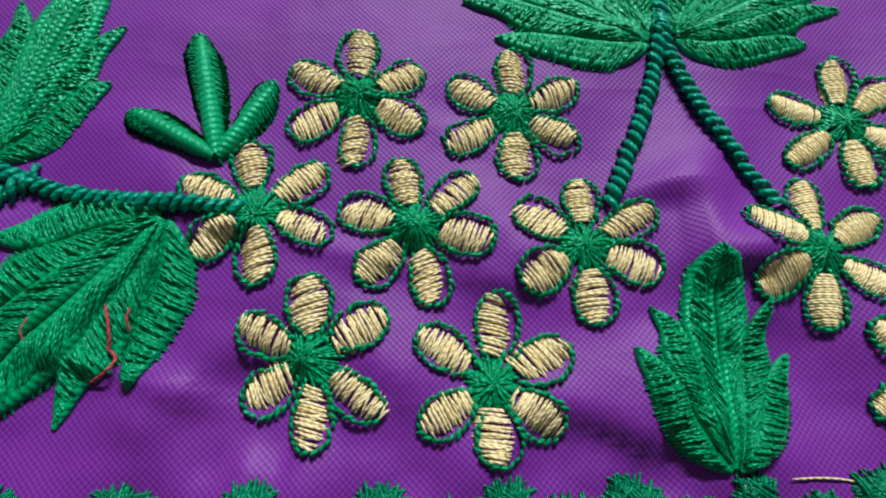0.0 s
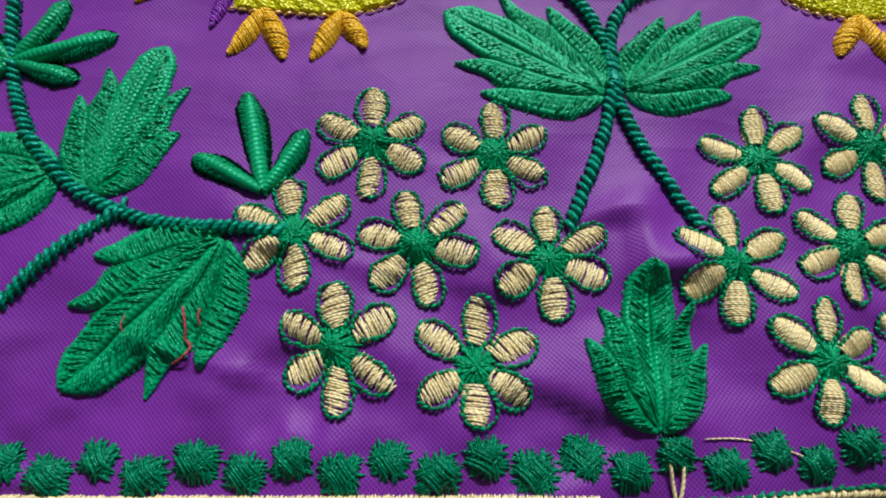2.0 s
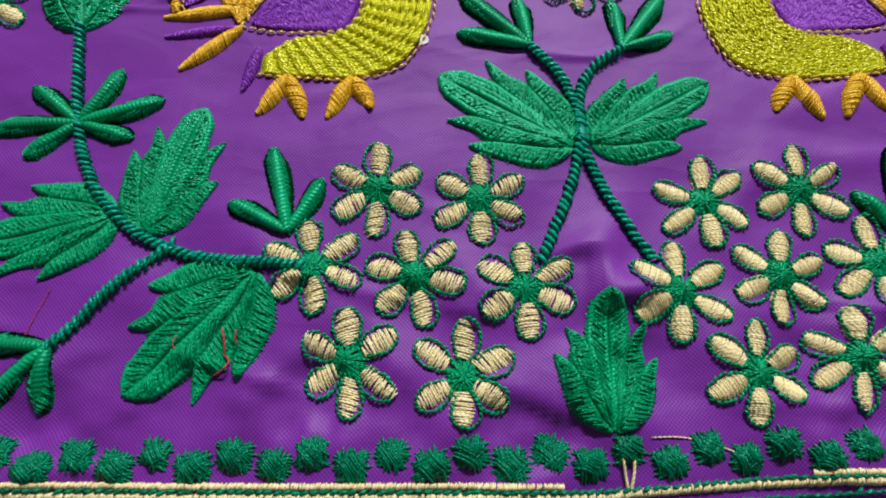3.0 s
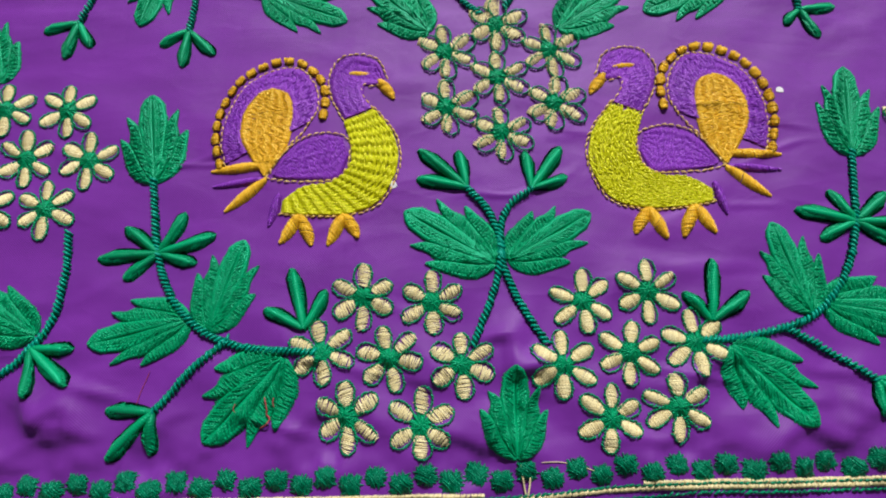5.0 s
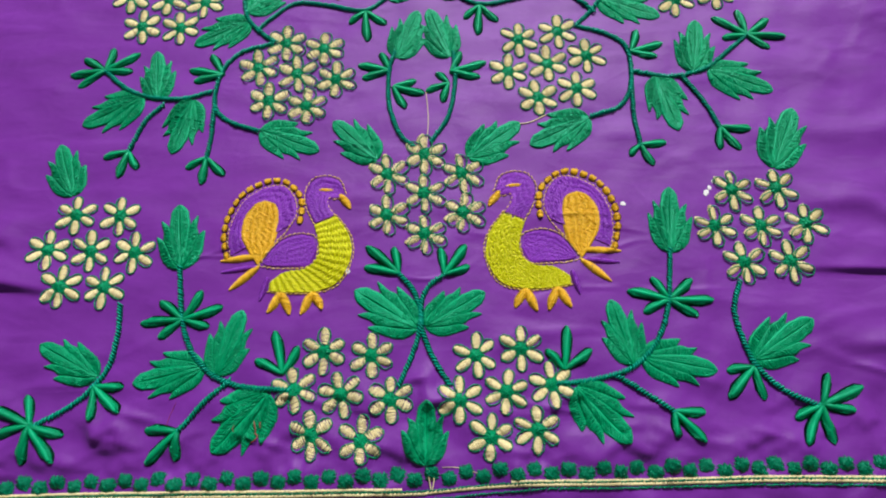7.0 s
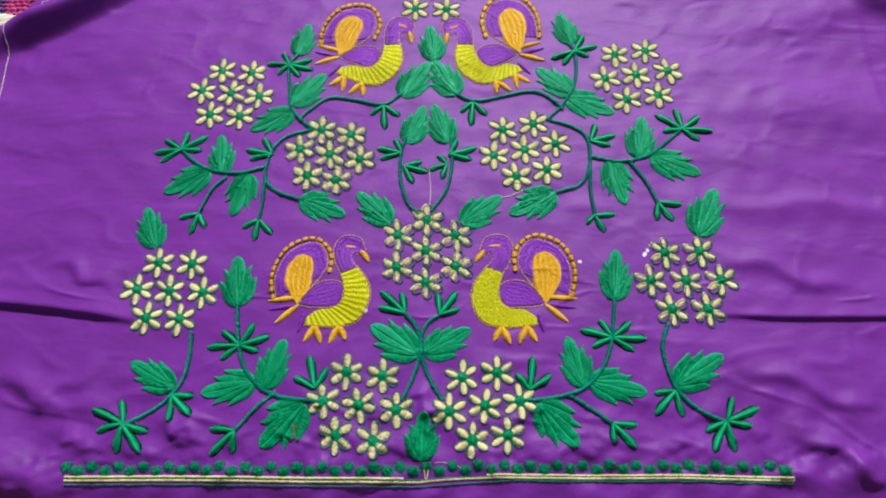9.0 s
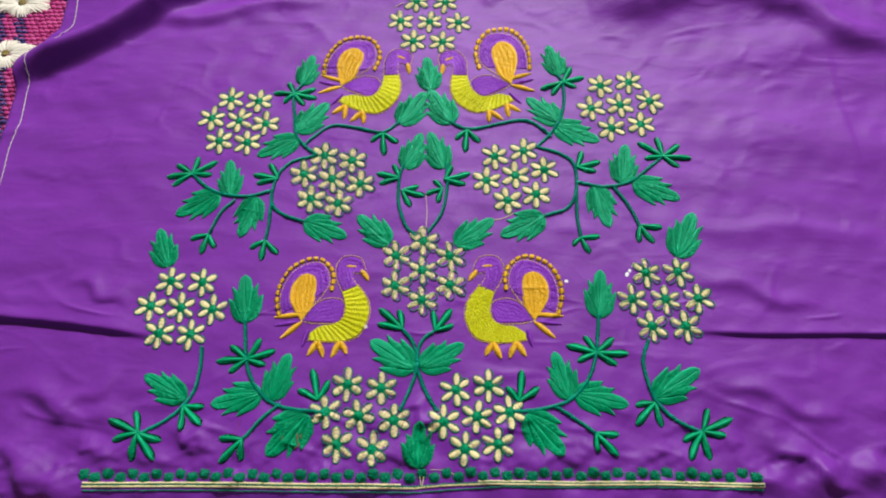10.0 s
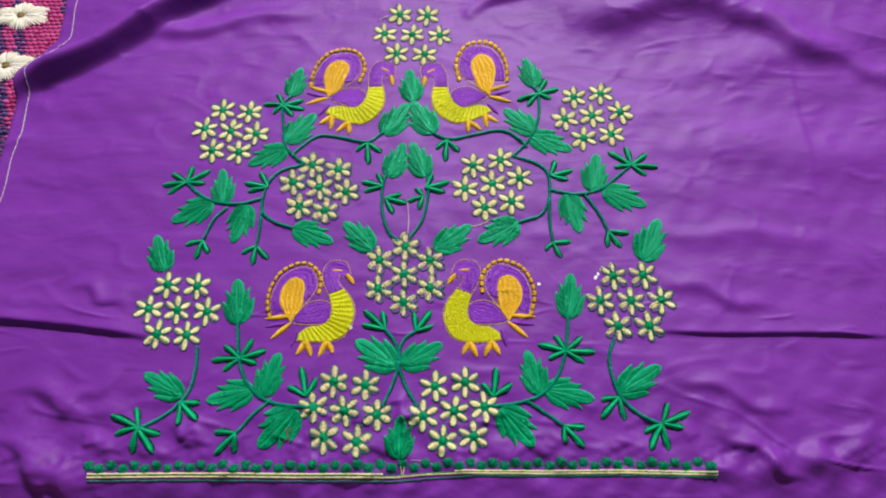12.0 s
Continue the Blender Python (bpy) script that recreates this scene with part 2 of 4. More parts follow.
def swell(x, y, size, seed, across=1.0):
    """Smooth random relief between about -1 and 1, with waves about size millimetres long; across below 1 draws it out along x."""
    r = np.random.default_rng(seed)
    z = 0
    for _ in range(9):
        a, k, ph = r.uniform(0, 2 * math.pi), r.uniform(0.6, 1.5) * 2 * math.pi / size, r.uniform(0, 7)
        z = z + np.sin(x * across * k * math.cos(a) + y * k * math.sin(a) + ph)
    return z / 3.2


def pleat(x, y, a, b, high, sharp, tail):
    """A pressed crease: the cloth steps down sharply on the right of the line from a to b and runs out slowly on its left."""
    a, b = np.array(a, float), np.array(b, float)
    d = b - a
    n = np.hypot(*d)
    u = ((x - a[0]) * d[0] + (y - a[1]) * d[1]) / n / n
    v = (-(x - a[0]) * d[1] + (y - a[1]) * d[0]) / n + 0.7 * np.sin(u * 7)
    fade = np.clip(np.minimum(u + 0.1, 1.1 - u) * 4, 0, 1)
    return high * fade / (1 + np.exp(-np.clip(v / sharp, -40, 40))) * np.exp(-np.clip(v, 0, None) / tail)


def lie(x, y):
    """Height of the cloth, in millimetres, at a place in millimetres."""
    x, y = np.asarray(x, float), np.asarray(y, float)
    out = np.clip((np.hypot(x, (y - 150) * 0.95) - 185) / 90, 0, 1)
    low = np.clip((75 - y) / 60, 0, 1)
    z = (0.2 + 0.7 * low) * swell(x, y, 16, 3, 0.7) + (0.05 + 0.1 * low) * swell(x, y, 6.5, 4) + 0.32 * swell(x, y, 42, 5, 0.35)
    crease = np.exp(-((swell(x, y, 55, 11, 0.45) / 0.12) ** 2)) * np.clip(swell(x, y, 60, 12) + 0.1, 0, 1)
    z += (0.55 + 0.7 * low + 0.4 * out) * crease
    crease = np.exp(-((swell(x, y, 38, 21, 0.55) / (0.12 + 0.16 * low)) ** 2)) * np.clip(swell(x, y, 50, 22) + 0.15, 0, 1)
    z += (0.6 + 0.7 * low) * crease - 0.2 - 0.2 * low
    # puckers where the border pulls the cloth together
    z += 0.55 * np.exp(-(((y - 10) / 6) ** 2)) * swell(x, y, 9, 41) * np.clip(swell(x, y, 45, 42) + 0.5, 0, 1)
    z += out * (1.1 * swell(x, y, 90, 31, 0.4) + 0.25 * swell(x, y, 40, 32, 0.12))
    # below the border a slope towards the near edge is added to shade the cloth
    z -= (0.42 - 0.22 * np.clip((x + 60) / 120, 0, 1)) * 4 * np.log1p(np.exp(np.clip((-1 - y) / 4, -40, 40)))
    # towards the back an added climb turns the cloth off the lamp, for shade
    start = 395 - 70 * np.clip((x - 60) / 110, 0, 1)
    z += 0.22 * 14 * np.log1p(np.exp(np.clip((y - start) / 14, -40, 40)))
    for f in FOLDS:
        z = z + ridge(x, y, *f)
    for f in PLEATS:
        z = z + pleat(x, y, *f)
    return z


FOLDS = [
    ((-316, 294), (-150, 406), 11, 18, 0.4),
    ((-215, 350), (-90, 372), 8, 4.0, 0.3),
    ((-230, 130), (-195, 112), 5, 2.5, 0.5),
    ((190, 128), (252, 108), 6, 2.4, 0.2),
    ((190, 60), (256, 36), 5, 2.6, 0.2),
    ((195, 163), (310, 161), 8, 2.2, -0.2),
    ((210, 240), (390, 225), 16, 2.5, 0.0),
    ((200, 300), (420, 345), 16, 2.5, 0.3),
    ((150, 356), (262, 376), 15, 7.5, 0.3),
    ((258, 372), (345, 318), 13, 7.0, 0.3),
    ((335, 322), (400, 292), 9, 3, 0.3),
    ((60, 372), (140, 410), 8, 4, 0.5),
    ((-240, 5), (-205, -12), 7, 4, 0.5),
    ((-225, 40), (-190, 62), 6, 2, 0.5),
    ((215, -2), (300, 14), 8, 4, -0.2),
    ((-30, -26), (60, -34), 8, 4, 0.2),
    ((-4, 47), (12, 33), 4.5, 2.6, 0.5),
    ((-146, 29), (-126, 25), 4.5, 2.4, 0.5),
    ((70, 12), (104, 17), 4.5, 2.2, 0.5),
    ((-30, 12), (0, 20), 4, 2.0, 0.5),
    ((215, 23), (257, -5), 5, 3.4, 0.4),
    ((171, -11), (227, 12), 5, 2.6, -0.3),
    ((-261, 26), (-207, -5), 7, 3.6, 0.4),
    ((-255, 59), (-187, 33), 7, 2.8, 0.4),
]
PLEATS = [
    ((-330, 110), (-176, 90), 5.5, 0.8, 25),
    ((182, 90.5), (330, 86), 3.4, 0.55, 14),
    ((-290, 121), (-215, 106), 1.4, 2.0, 12),
    ((310, 190), (316, 345), 0.8, 0.7, 9),
]
# short sharp tucks where the stitching of the border gathers the cloth
TUCKS = np.random.default_rng(52)
for _ in range(46):
    tx, ty = TUCKS.uniform(-215, 205), TUCKS.choice([-14.0, 13.0, 15.0, 27.0]) + TUCKS.normal(0, 5)
    run, lean = TUCKS.uniform(7, 24), TUCKS.normal(0, 0.35)
    PLEATS.append(((tx, ty), (tx + run, ty + run * lean), TUCKS.uniform(0.9, 2.2), TUCKS.uniform(0.5, 0.9), TUCKS.uniform(4, 9)))
for _ in range(26):
    tx, ty = TUCKS.uniform(-190, 190), TUCKS.uniform(45, 330)
    run, lean = TUCKS.uniform(8, 26), TUCKS.normal(0, 0.3)
    PLEATS.append(((tx, ty), (tx + run, ty + run * lean), TUCKS.uniform(0.3, 0.8), TUCKS.uniform(0.7, 1.2), TUCKS.uniform(4, 9)))


def on_cloth(x, y, sink=0.0):
    return (x * MM, y * MM, (float(lie(x, y)) - sink) * MM)


def seat(x, y, turn=0.0, sx=1.0, sy=1.0, sink=0.1, reach=5.0):
    """A pose on the cloth that leans with it: turn in degrees about the cloth's normal."""
    gx = float(lie(x + reach, y) - lie(x - reach, y)) / (2 * reach)
    gy = float(lie(x, y + reach) - lie(x, y - reach)) / (2 * reach)
    q = Vector((0, 0, 1)).rotation_difference(Vector((-gx, -gy, 1)).normalized())
    return Matrix.Translation(on_cloth(x, y, sink)) @ q.to_matrix().to_4x4() @ pose(0, 0, 0, 0, 0, turn) @ Matrix.Diagonal((sx, sy, 1, 1))


def laid(strands, name, x, y, turn=0.0, size=1.0, axes=None):
    """The mesh of threads worked in local millimetres, turned and sized about (x, y), or set along two axes, and laid on the cloth; its origin is that point."""
    v, f = np.concatenate(strands.v), np.concatenate(strands.f)
    c, s = size * math.cos(radians(turn)), size * math.sin(radians(turn))
    (ax, ay), (bx, by) = axes or ((c, s), (-s, c))
    w = np.stack([v[:, 0] * ax + v[:, 1] * bx, v[:, 0] * ay + v[:, 1] * by, v[:, 2]], 1)
    w[:, 2] += lie(w[:, 0] + x, w[:, 1] + y) - lie(x, y)
    uv = np.concatenate(strands.w)
    if ax * by - ay * bx < 0:
        f, uv = f[:, ::-1], uv[:, ::-1]
    return quad_mesh(name, w * MM, f, uv)


def thing(name, x, y, label, category, group):
    ob = new(name)
    ob.empty_display_size = 0.005
    ob.location = on_cloth(x, y)
    return tagged(ob, label, category, group)


# ---- room ----
def slab(name, lo, hi, material, label):
    bm = bmesh.new()
    bmesh.ops.create_cube(bm, size=1)
    for v in bm.verts:
        v.co = Vector([lo[i] + (v.co[i] + 0.5) * (hi[i] - lo[i]) for i in range(3)])
    me = bpy.data.meshes.new(name)
    bm.to_mesh(me)
    bm.free()
    return tagged(tidy(new(name, me), material, False), label, kind="structure")


# unseen shell added round the cloth; its dim grey keeps bounced light low
slab("floor", (-1.3, -1.1, -0.05), (1.3, 1.9, -0.014), FLOOR, "unseen plain grey floor added under the woven mat")
slab("ceiling", (-1.3, -1.1, 2.3), (1.3, 1.9, 2.4), WALL, "unseen plain grey ceiling added to close the room")
for name, lo, hi in (("wall_west", (-1.4, -1.1, -0.05), (-1.3, 1.9, 2.4)), ("wall_east", (1.3, -1.1, -0.05), (1.4, 1.9, 2.4)),
                     ("wall_south", (-1.4, -1.2, -0.05), (1.4, -1.1, 2.4)), ("wall_north", (-1.4, 1.9, -0.05), (1.4, 2.0, 2.4))):
    slab(name, lo, hi, WALL, "unseen plain grey wall added to close the room")


# ---- woven mat under the cloth ----
def woven_mat():
    top = -7.0
    mat = new("woven_mat")
    mat.location = (-0.33, 0.3, -0.014)
    tagged(mat, "pink handwoven mat with navy stripes and white flower motifs", "mat")
    base = slab("backing", (-0.13, -0.50, 0.0), (0.94, 0.30, 0.0055), PINK, "")
    base["kind"] = ""
    del base["kind"]
    base.parent = mat
    weft = {"pink": Strands(), "navy": Strands()}
    for row in range(184):
        for col in range(35):
            x, y = -440 + col * 4.6 + (row % 2) * 2.3, -185 + row * 4.2
            band = (x + 0.28 * (y - 300) + 470) % 62
            kind = "navy" if 6 < band < 15 or 25 < band < 33 else "pink"
            a = np.array([[x - 2.1, y + RNG.normal(0, 0.25)]])
            weft[kind].satin(a, a + [[4.2, 0.4]], 1.3, 1.75, k=4, lift=-0.3, wobble=0.15, sides=4)
    origin = np.array([-330.0, 300.0, -14.0])
    for kind, material in (("pink", PINK), ("navy", NAVY)):
        s = weft[kind]
        v = np.concatenate(s.v)
        v[:, 2] += top
        ob = part("weft", quad_mesh("weft", (v - origin) * MM, np.concatenate(s.f), np.concatenate(s.w)), material, mat, f"{kind} weft floats")
        tagged(ob, kind="stuff")
    for cx, cy in ((-336, 378), (-336, 325)):
        s = Strands()
        for i in range(70):
            t = i / 70 * 2 * math.pi
            d = np.array([math.cos(t) * 25, math.sin(t) * 14]) * (0.78 + 0.28 * abs(math.sin(3 * t)))
            s.satin([[cx, cy] + d * 0.12], [[cx, cy] + d], 1.5, 1.0, lift=1.2, wobble=0.3)
        v = np.concatenate(s.v)
        v[:, 2] += top
        part("flower_motif", quad_mesh("flower_motif", (v - origin) * MM, np.concatenate(s.f), np.concatenate(s.w)), WHITE, mat, "white cotton flower motif")
        s = Strands()
        for i in range(5):
            s.satin([[cx - 3, cy - 2 + i]], [[cx + 3, cy - 1.6 + i]], 1.0, 0.6, lift=2.4)
        v = np.concatenate(s.v)
        v[:, 2] += top
        part("motif_centre", quad_mesh("motif_centre", (v - origin) * MM, np.concatenate(s.f), np.concatenate(s.w)), OLIVE, mat, "olive motif centre")


woven_mat()


# ---- the purple cloth ----
def edge(y):
    return -314 + 20 * np.clip((y - 312) / 36, 0, 1)


def purple_cloth():
    ys = np.concatenate([np.arange(-150, -30, 3.0), np.arange(-30, 46, 1.15), np.arange(46, 82, 1.9), np.arange(82, 113, 0.7), np.arange(113, 300, 2.4), np.arange(300, 390, 1.9), np.arange(390, 541, 3.5)])
    us = np.linspace(0, 1, 410)
    y = np.repeat(ys[:, None], len(us), 1)
    x0 = edge(ys)[:, None]
    x = x0 + (560 - x0) * us[None, :]
    z = lie(x, y)
    v = np.stack([x, y, z], -1).reshape(-1, 3) * MM
    i = np.arange(len(ys) * len(us)).reshape(len(ys), len(us))
    q = np.stack([i[:-1, :-1], i[:-1, 1:], i[1:, 1:], i[1:, :-1]], -1)
    cloth = tidy(new("purple_cloth", quad_mesh("purple_cloth", v, q)), CLOTH)
    solid = cloth.modifiers.new("thickness", "SOLIDIFY")
    solid.thickness, solid.offset = 0.0004, -1
    tagged(cloth, "creased purple taffeta cloth panel spread over the mat", "cloth")
    s = Strands()
    for y0 in np.arange(120, 470, 5.0):
        p = np.array([[edge(y0 + d) + 10 + 0.8 * math.sin(y0 * 0.13), y0 + d] for d in (0.0, 1.3, 2.6, 3.9, 5.1)])
        z = lie(p[:, 0], p[:, 1]) + np.array([0.22, 0.42, 0.46, 0.42, 0.22])
        s.add(np.dstack([p[None], z[None]]), 0.26)
    v = np.concatenate(s.v)
    part("hem_stitching", quad_mesh("hem_stitching", v * MM, np.concatenate(s.f), np.concatenate(s.w)), WHITE, cloth, "white tacking thread along the hem")


purple_cloth()


# ---- flowers ----
def petal_threads(wide, long, loose):
    """Cream stitches across an oval: a loose zigzag that lets the cloth through, or close satin."""
    s = Strands()
    n = loose or 19
    u = (np.arange(n) + 0.5) / n
    w = wide * np.clip(1 - np.abs(2 * (0.06 + 0.9 * u ** 0.92) - 1) ** 2.6, 0.05, 1) ** 0.5
    x = long * u
    if loose:
        x = x + np.cumsum(RNG.normal(0, 0.05, n)) + RNG.normal(0, 0.07, n)
    lean = RNG.uniform(-0.5, 0.5) if loose else RNG.uniform(-0.3, 0.3)
    rag = 0.1 if loose else 0.05
    a = np.stack([x - lean, -w * RNG.uniform(1 - rag, 1 + rag, n)], 1)
    b = np.stack([x + lean, w * RNG.uniform(1 - rag, 1 + rag, n)], 1)
    s.satin(a, b, RNG.uniform(0.7, 0.95, n) if loose else 0.7, 0.2 if loose else 0.23, k=5, wobble=0.08 if loose else 0.04, sides=4)
    if loose:
        s.satin(b[: n - 1] + RNG.normal(0, 0.1, (n - 1, 2)), a[1:], 0.72, 0.15, k=5, wobble=0.12, sides=4)
    return s


def chain_threads(path, radius=0.28, step=0.88, slant=0.2, height=0.5, reach=0.56):
    """A line of small slanting back stitches along a path."""
    n = max(3, int(length(path) / step))
    p = spline(path, n)
    t, m = normals(p)
    turn = RNG.normal(slant, 0.15, n)[:, None]
    a = p - t * step * reach - m * turn
    b = p + t * step * reach + m * turn
    return Strands().satin(a, b, height, radius, k=4, lift=0.15, wobble=0.08, sides=4)


def burst_threads(reach, n, square=False):
    """A tuft of stitches out of one hole."""
    s = Strands()
    t = np.linspace(0, 2 * math.pi, n, endpoint=False) + RNG.normal(0, 0.06, n)
    d = np.stack([np.cos(t), np.sin(t)], 1)
    r = np.full(n, reach)
    if square:
        r = np.minimum(reach * 1.25, reach / np.maximum(np.abs(d[:, 0]), np.abs(d[:, 1])))
    r = r * RNG.uniform(0.88, 1.12, n)
    off = RNG.normal(0, reach * 0.08, 2)
    u = np.linspace(0, 1, 5)
    for pick, share, high in ((np.arange(n), 1.0, 0.95), (RNG.permutation(n)[: n * 2 // 3], 0.78, 1.35), (RNG.permutation(n)[: n // 3], 0.5, 1.6)):
        k = len(pick)
        end = d[pick] * r[pick, None] * share * RNG.uniform(0.85, 1.1, (k, 1))
        p = np.zeros((k, 5, 3))
        p[:, :, :2] = off + RNG.normal(0, 0.22, (k, 1, 2)) + (end - off)[:, None] * u[:, None]
        p[:, :, 2] = 0.1 + high * (1 - u ** 1.8) * RNG.uniform(0.85, 1.1, (k, 1)) - 0.25 * np.exp(-((u / 0.12) ** 2))
        s.add(p, RNG.uniform(0.2, 0.27, k), 4)
    return s


def flower(x, y, turn, loose=False, shift=(0.0, 0.0)):
    """One six-petalled flower with its outlines and its tufted centre."""
    root = thing("flower", x, y, "six-petalled cream embroidered flower with green outline and centre", "flower", "embroidered flowers")
    for i in range(6):
        a = turn + 90 + 60 * i + RNG.normal(0, 3.5)
        wide, long = (RNG.uniform(1.8, 2.3), RNG.uniform(6.3, 7.4)) if loose else (RNG.uniform(1.7, 2.1), RNG.uniform(6.3, 7.3))
        if y > 150:
            wide, long = wide * 1.14, long * 1.06
        petal = petal_threads(wide, long, loose and (13 if y < 75 else 16))
        for v in petal.v:
            v[:, 0] += 3.1
        p = part("petal", laid(petal, "petal", x, y, a), CREAM, root)
        off, o = RNG.uniform(-0.7, 0.7), wide + (0.55 if loose else 0.45)
        loop = [(2.6, -0.7 + off * 0.4), (4.4, -o * 0.75 + off), (7.2, -o + off), (long + 2.5, -o * 0.72 + off), (long + 3.4, off),
                (long + 2.5, o * 0.72 + off), (7.2, o + off), (4.4, o * 0.75 + off), (2.6, 0.7 + off * 0.4)]
        ca, sa = math.cos(radians(a)), math.sin(radians(a))
        loop = [(lx + ca * shift[0] + sa * shift[1], ly - sa * shift[0] + ca * shift[1]) for lx, ly in loop]
        line = chain_threads(loop, 0.3, height=0.5 if shift == (0.0, 0.0) else 0.9)
        part("petal_outline", laid(line, "petal_outline", x, y, a), GREEN, p, "thin green back-stitched outline")
    part("flower_centre", laid(burst_threads(3.6, 50), "flower_centre", x, y, turn), GREEN, root, "dense green tufted centre")


def cluster(x, y, radius, turn, upright=False, middle=0.0, loose=False, shift=(0.0, 0.0)):
    """A ring of six flowers round a seventh, which leans by the angle middle; loose ones let the cloth show."""
    flower(x + RNG.normal(0, 0.3) + (-1.1 if middle > 0 else 0), y, middle + RNG.normal(0, 2), loose, shift)
    for i in range(6):
        a = radians(turn + 60 * i + (30 if upright else 0))
        px, py = x + radius * math.cos(a), y + radius * math.sin(a)
        flower(px + RNG.normal(0, 0.25), py + RNG.normal(0, 0.25), RNG.normal(0, 3), loose, shift)


cluster(-34.2, 39.5, 21.2, -7.2, middle=14, loose=True)
cluster(37.7, 39.0, 20.3, 7.8, middle=-6)
cluster(-155.4, 109.3, 20.8, -3.0)
cluster(162.3, 113.2, 21.0, -0.3, shift=(0.5, -0.8))
cluster(-62.5, 204.4, 20.8, -12.0, loose=True, shift=(0.9, -0.5))
cluster(68.7, 206.0, 21.1, 11.6)
cluster(-135.7, 254.8, 21.2, -7.0)
cluster(149.5, 264.6, 21.8, 6.8)
cluster(6.4, 346.5, 23.3, -3.1)
cluster(3.4, 134.5, 21.2, -0.4, True, loose=True, shift=(1.4, -0.8))


# ---- leaves ----
def lane_threads(inner, outer, slant, height, pitch=0.3):
    """Slanting satin stitches across a lane between two curves that run from the leaf's base to one tooth."""
    n = int(max(length(inner), length(outer)) / pitch)
    m = 4 * n
    p, q = spline(inner, m), spline(outer, m)
    u = (np.arange(n) + 0.5) / n
    v = np.clip(u + slant * (1 - u) + RNG.normal(0, 0.007, n), 0, 1)
    pick = lambda c, w: np.stack([np.interp(w, np.linspace(0, 1, m), c[:, k]) for k in range(2)], 1)
    a, b = pick(p, u), pick(q, v)
    wide = np.linalg.norm(b - a, axis=1)[:, None]
    s = Strands()
    k, sides = (7, 4) if pitch < 0.35 else (5, 3)
    f = np.linspace(-0.07, 1.06, k)
    path = np.zeros((n, k, 3))
    path[:, :, :2] = a[:, None] + (b - a)[:, None] * f[:, None] + RNG.normal(0, 0.1, (n, 1, 2)) + RNG.normal(0, 0.05, (n, k, 2))
    arch = 1 - np.abs(2 * np.clip(f, 0, 1) - 1) ** 2.8
    path[:, :, 2] = 0.12 + (0.3 + height * np.minimum(1, wide / 3.4)) * arch * RNG.uniform(0.78, 1.12, (n, 1))
    # the stitches bunch, two or three together, with furrows between
    bunch = np.sin(np.cumsum(RNG.uniform(0.9, 1.9, n)))
    path[:, :, 2] += (0.2 * bunch)[:, None] * arch
    path[:, -1, :2] += ((b - a) * (0.035 * bunch + RNG.normal(0, 0.02, n))[:, None])
    s.add(path, RNG.uniform(0.18, 0.25, n) * (pitch / 0.3) ** 0.8, sides)
    # a second, sparser layer of shorter stitches that end inside the lane
    n2 = n * 2 // 3
    row = np.sort(RNG.permutation(n)[:n2])
    f0 = np.where(RNG.random((n2, 1)) < 0.5, 0.02, RNG.uniform(0.4, 0.55, (n2, 1)))
    f2 = f0 + RNG.uniform(0.38, 0.5, (n2, 1)) * np.linspace(0, 1, 5)
    over = np.zeros((n2, 5, 3))
    over[:, :, :2] = a[row][:, None] + (b - a)[row][:, None] * f2[:, :, None] + RNG.normal(0, 0.1, (n2, 1, 2))
    over[:, :, 2] = 0.22 + (0.3 + height * np.minimum(1, wide[row] / 3.4)) * (1 - np.abs(2 * f2 - 1) ** 2.8) * RNG.uniform(0.9, 1.1, (n2, 1)) + 0.12 * (1 - np.linspace(-1, 1, 5) ** 2) + 0.2 * bunch[row][:, None] * (1 - np.abs(2 * f2 - 1) ** 2.8)
    s.add(over, RNG.uniform(0.17, 0.23, n2) * (pitch / 0.3) ** 0.7, sides)
    for f in (0.15, 0.38, 0.62, 0.85):
        core = np.zeros((1, 14, 3))
        core[0, :, :2] = (p + (q - p) * f)[np.linspace(0, m - 1, 14).astype(int)]
        core[0, :, 2] = 0.12 + 0.3 * height * (1 - abs(2 * f - 1))
        s.add(core, 0.22 + 0.13 * float(wide.mean()), 5)
    return s


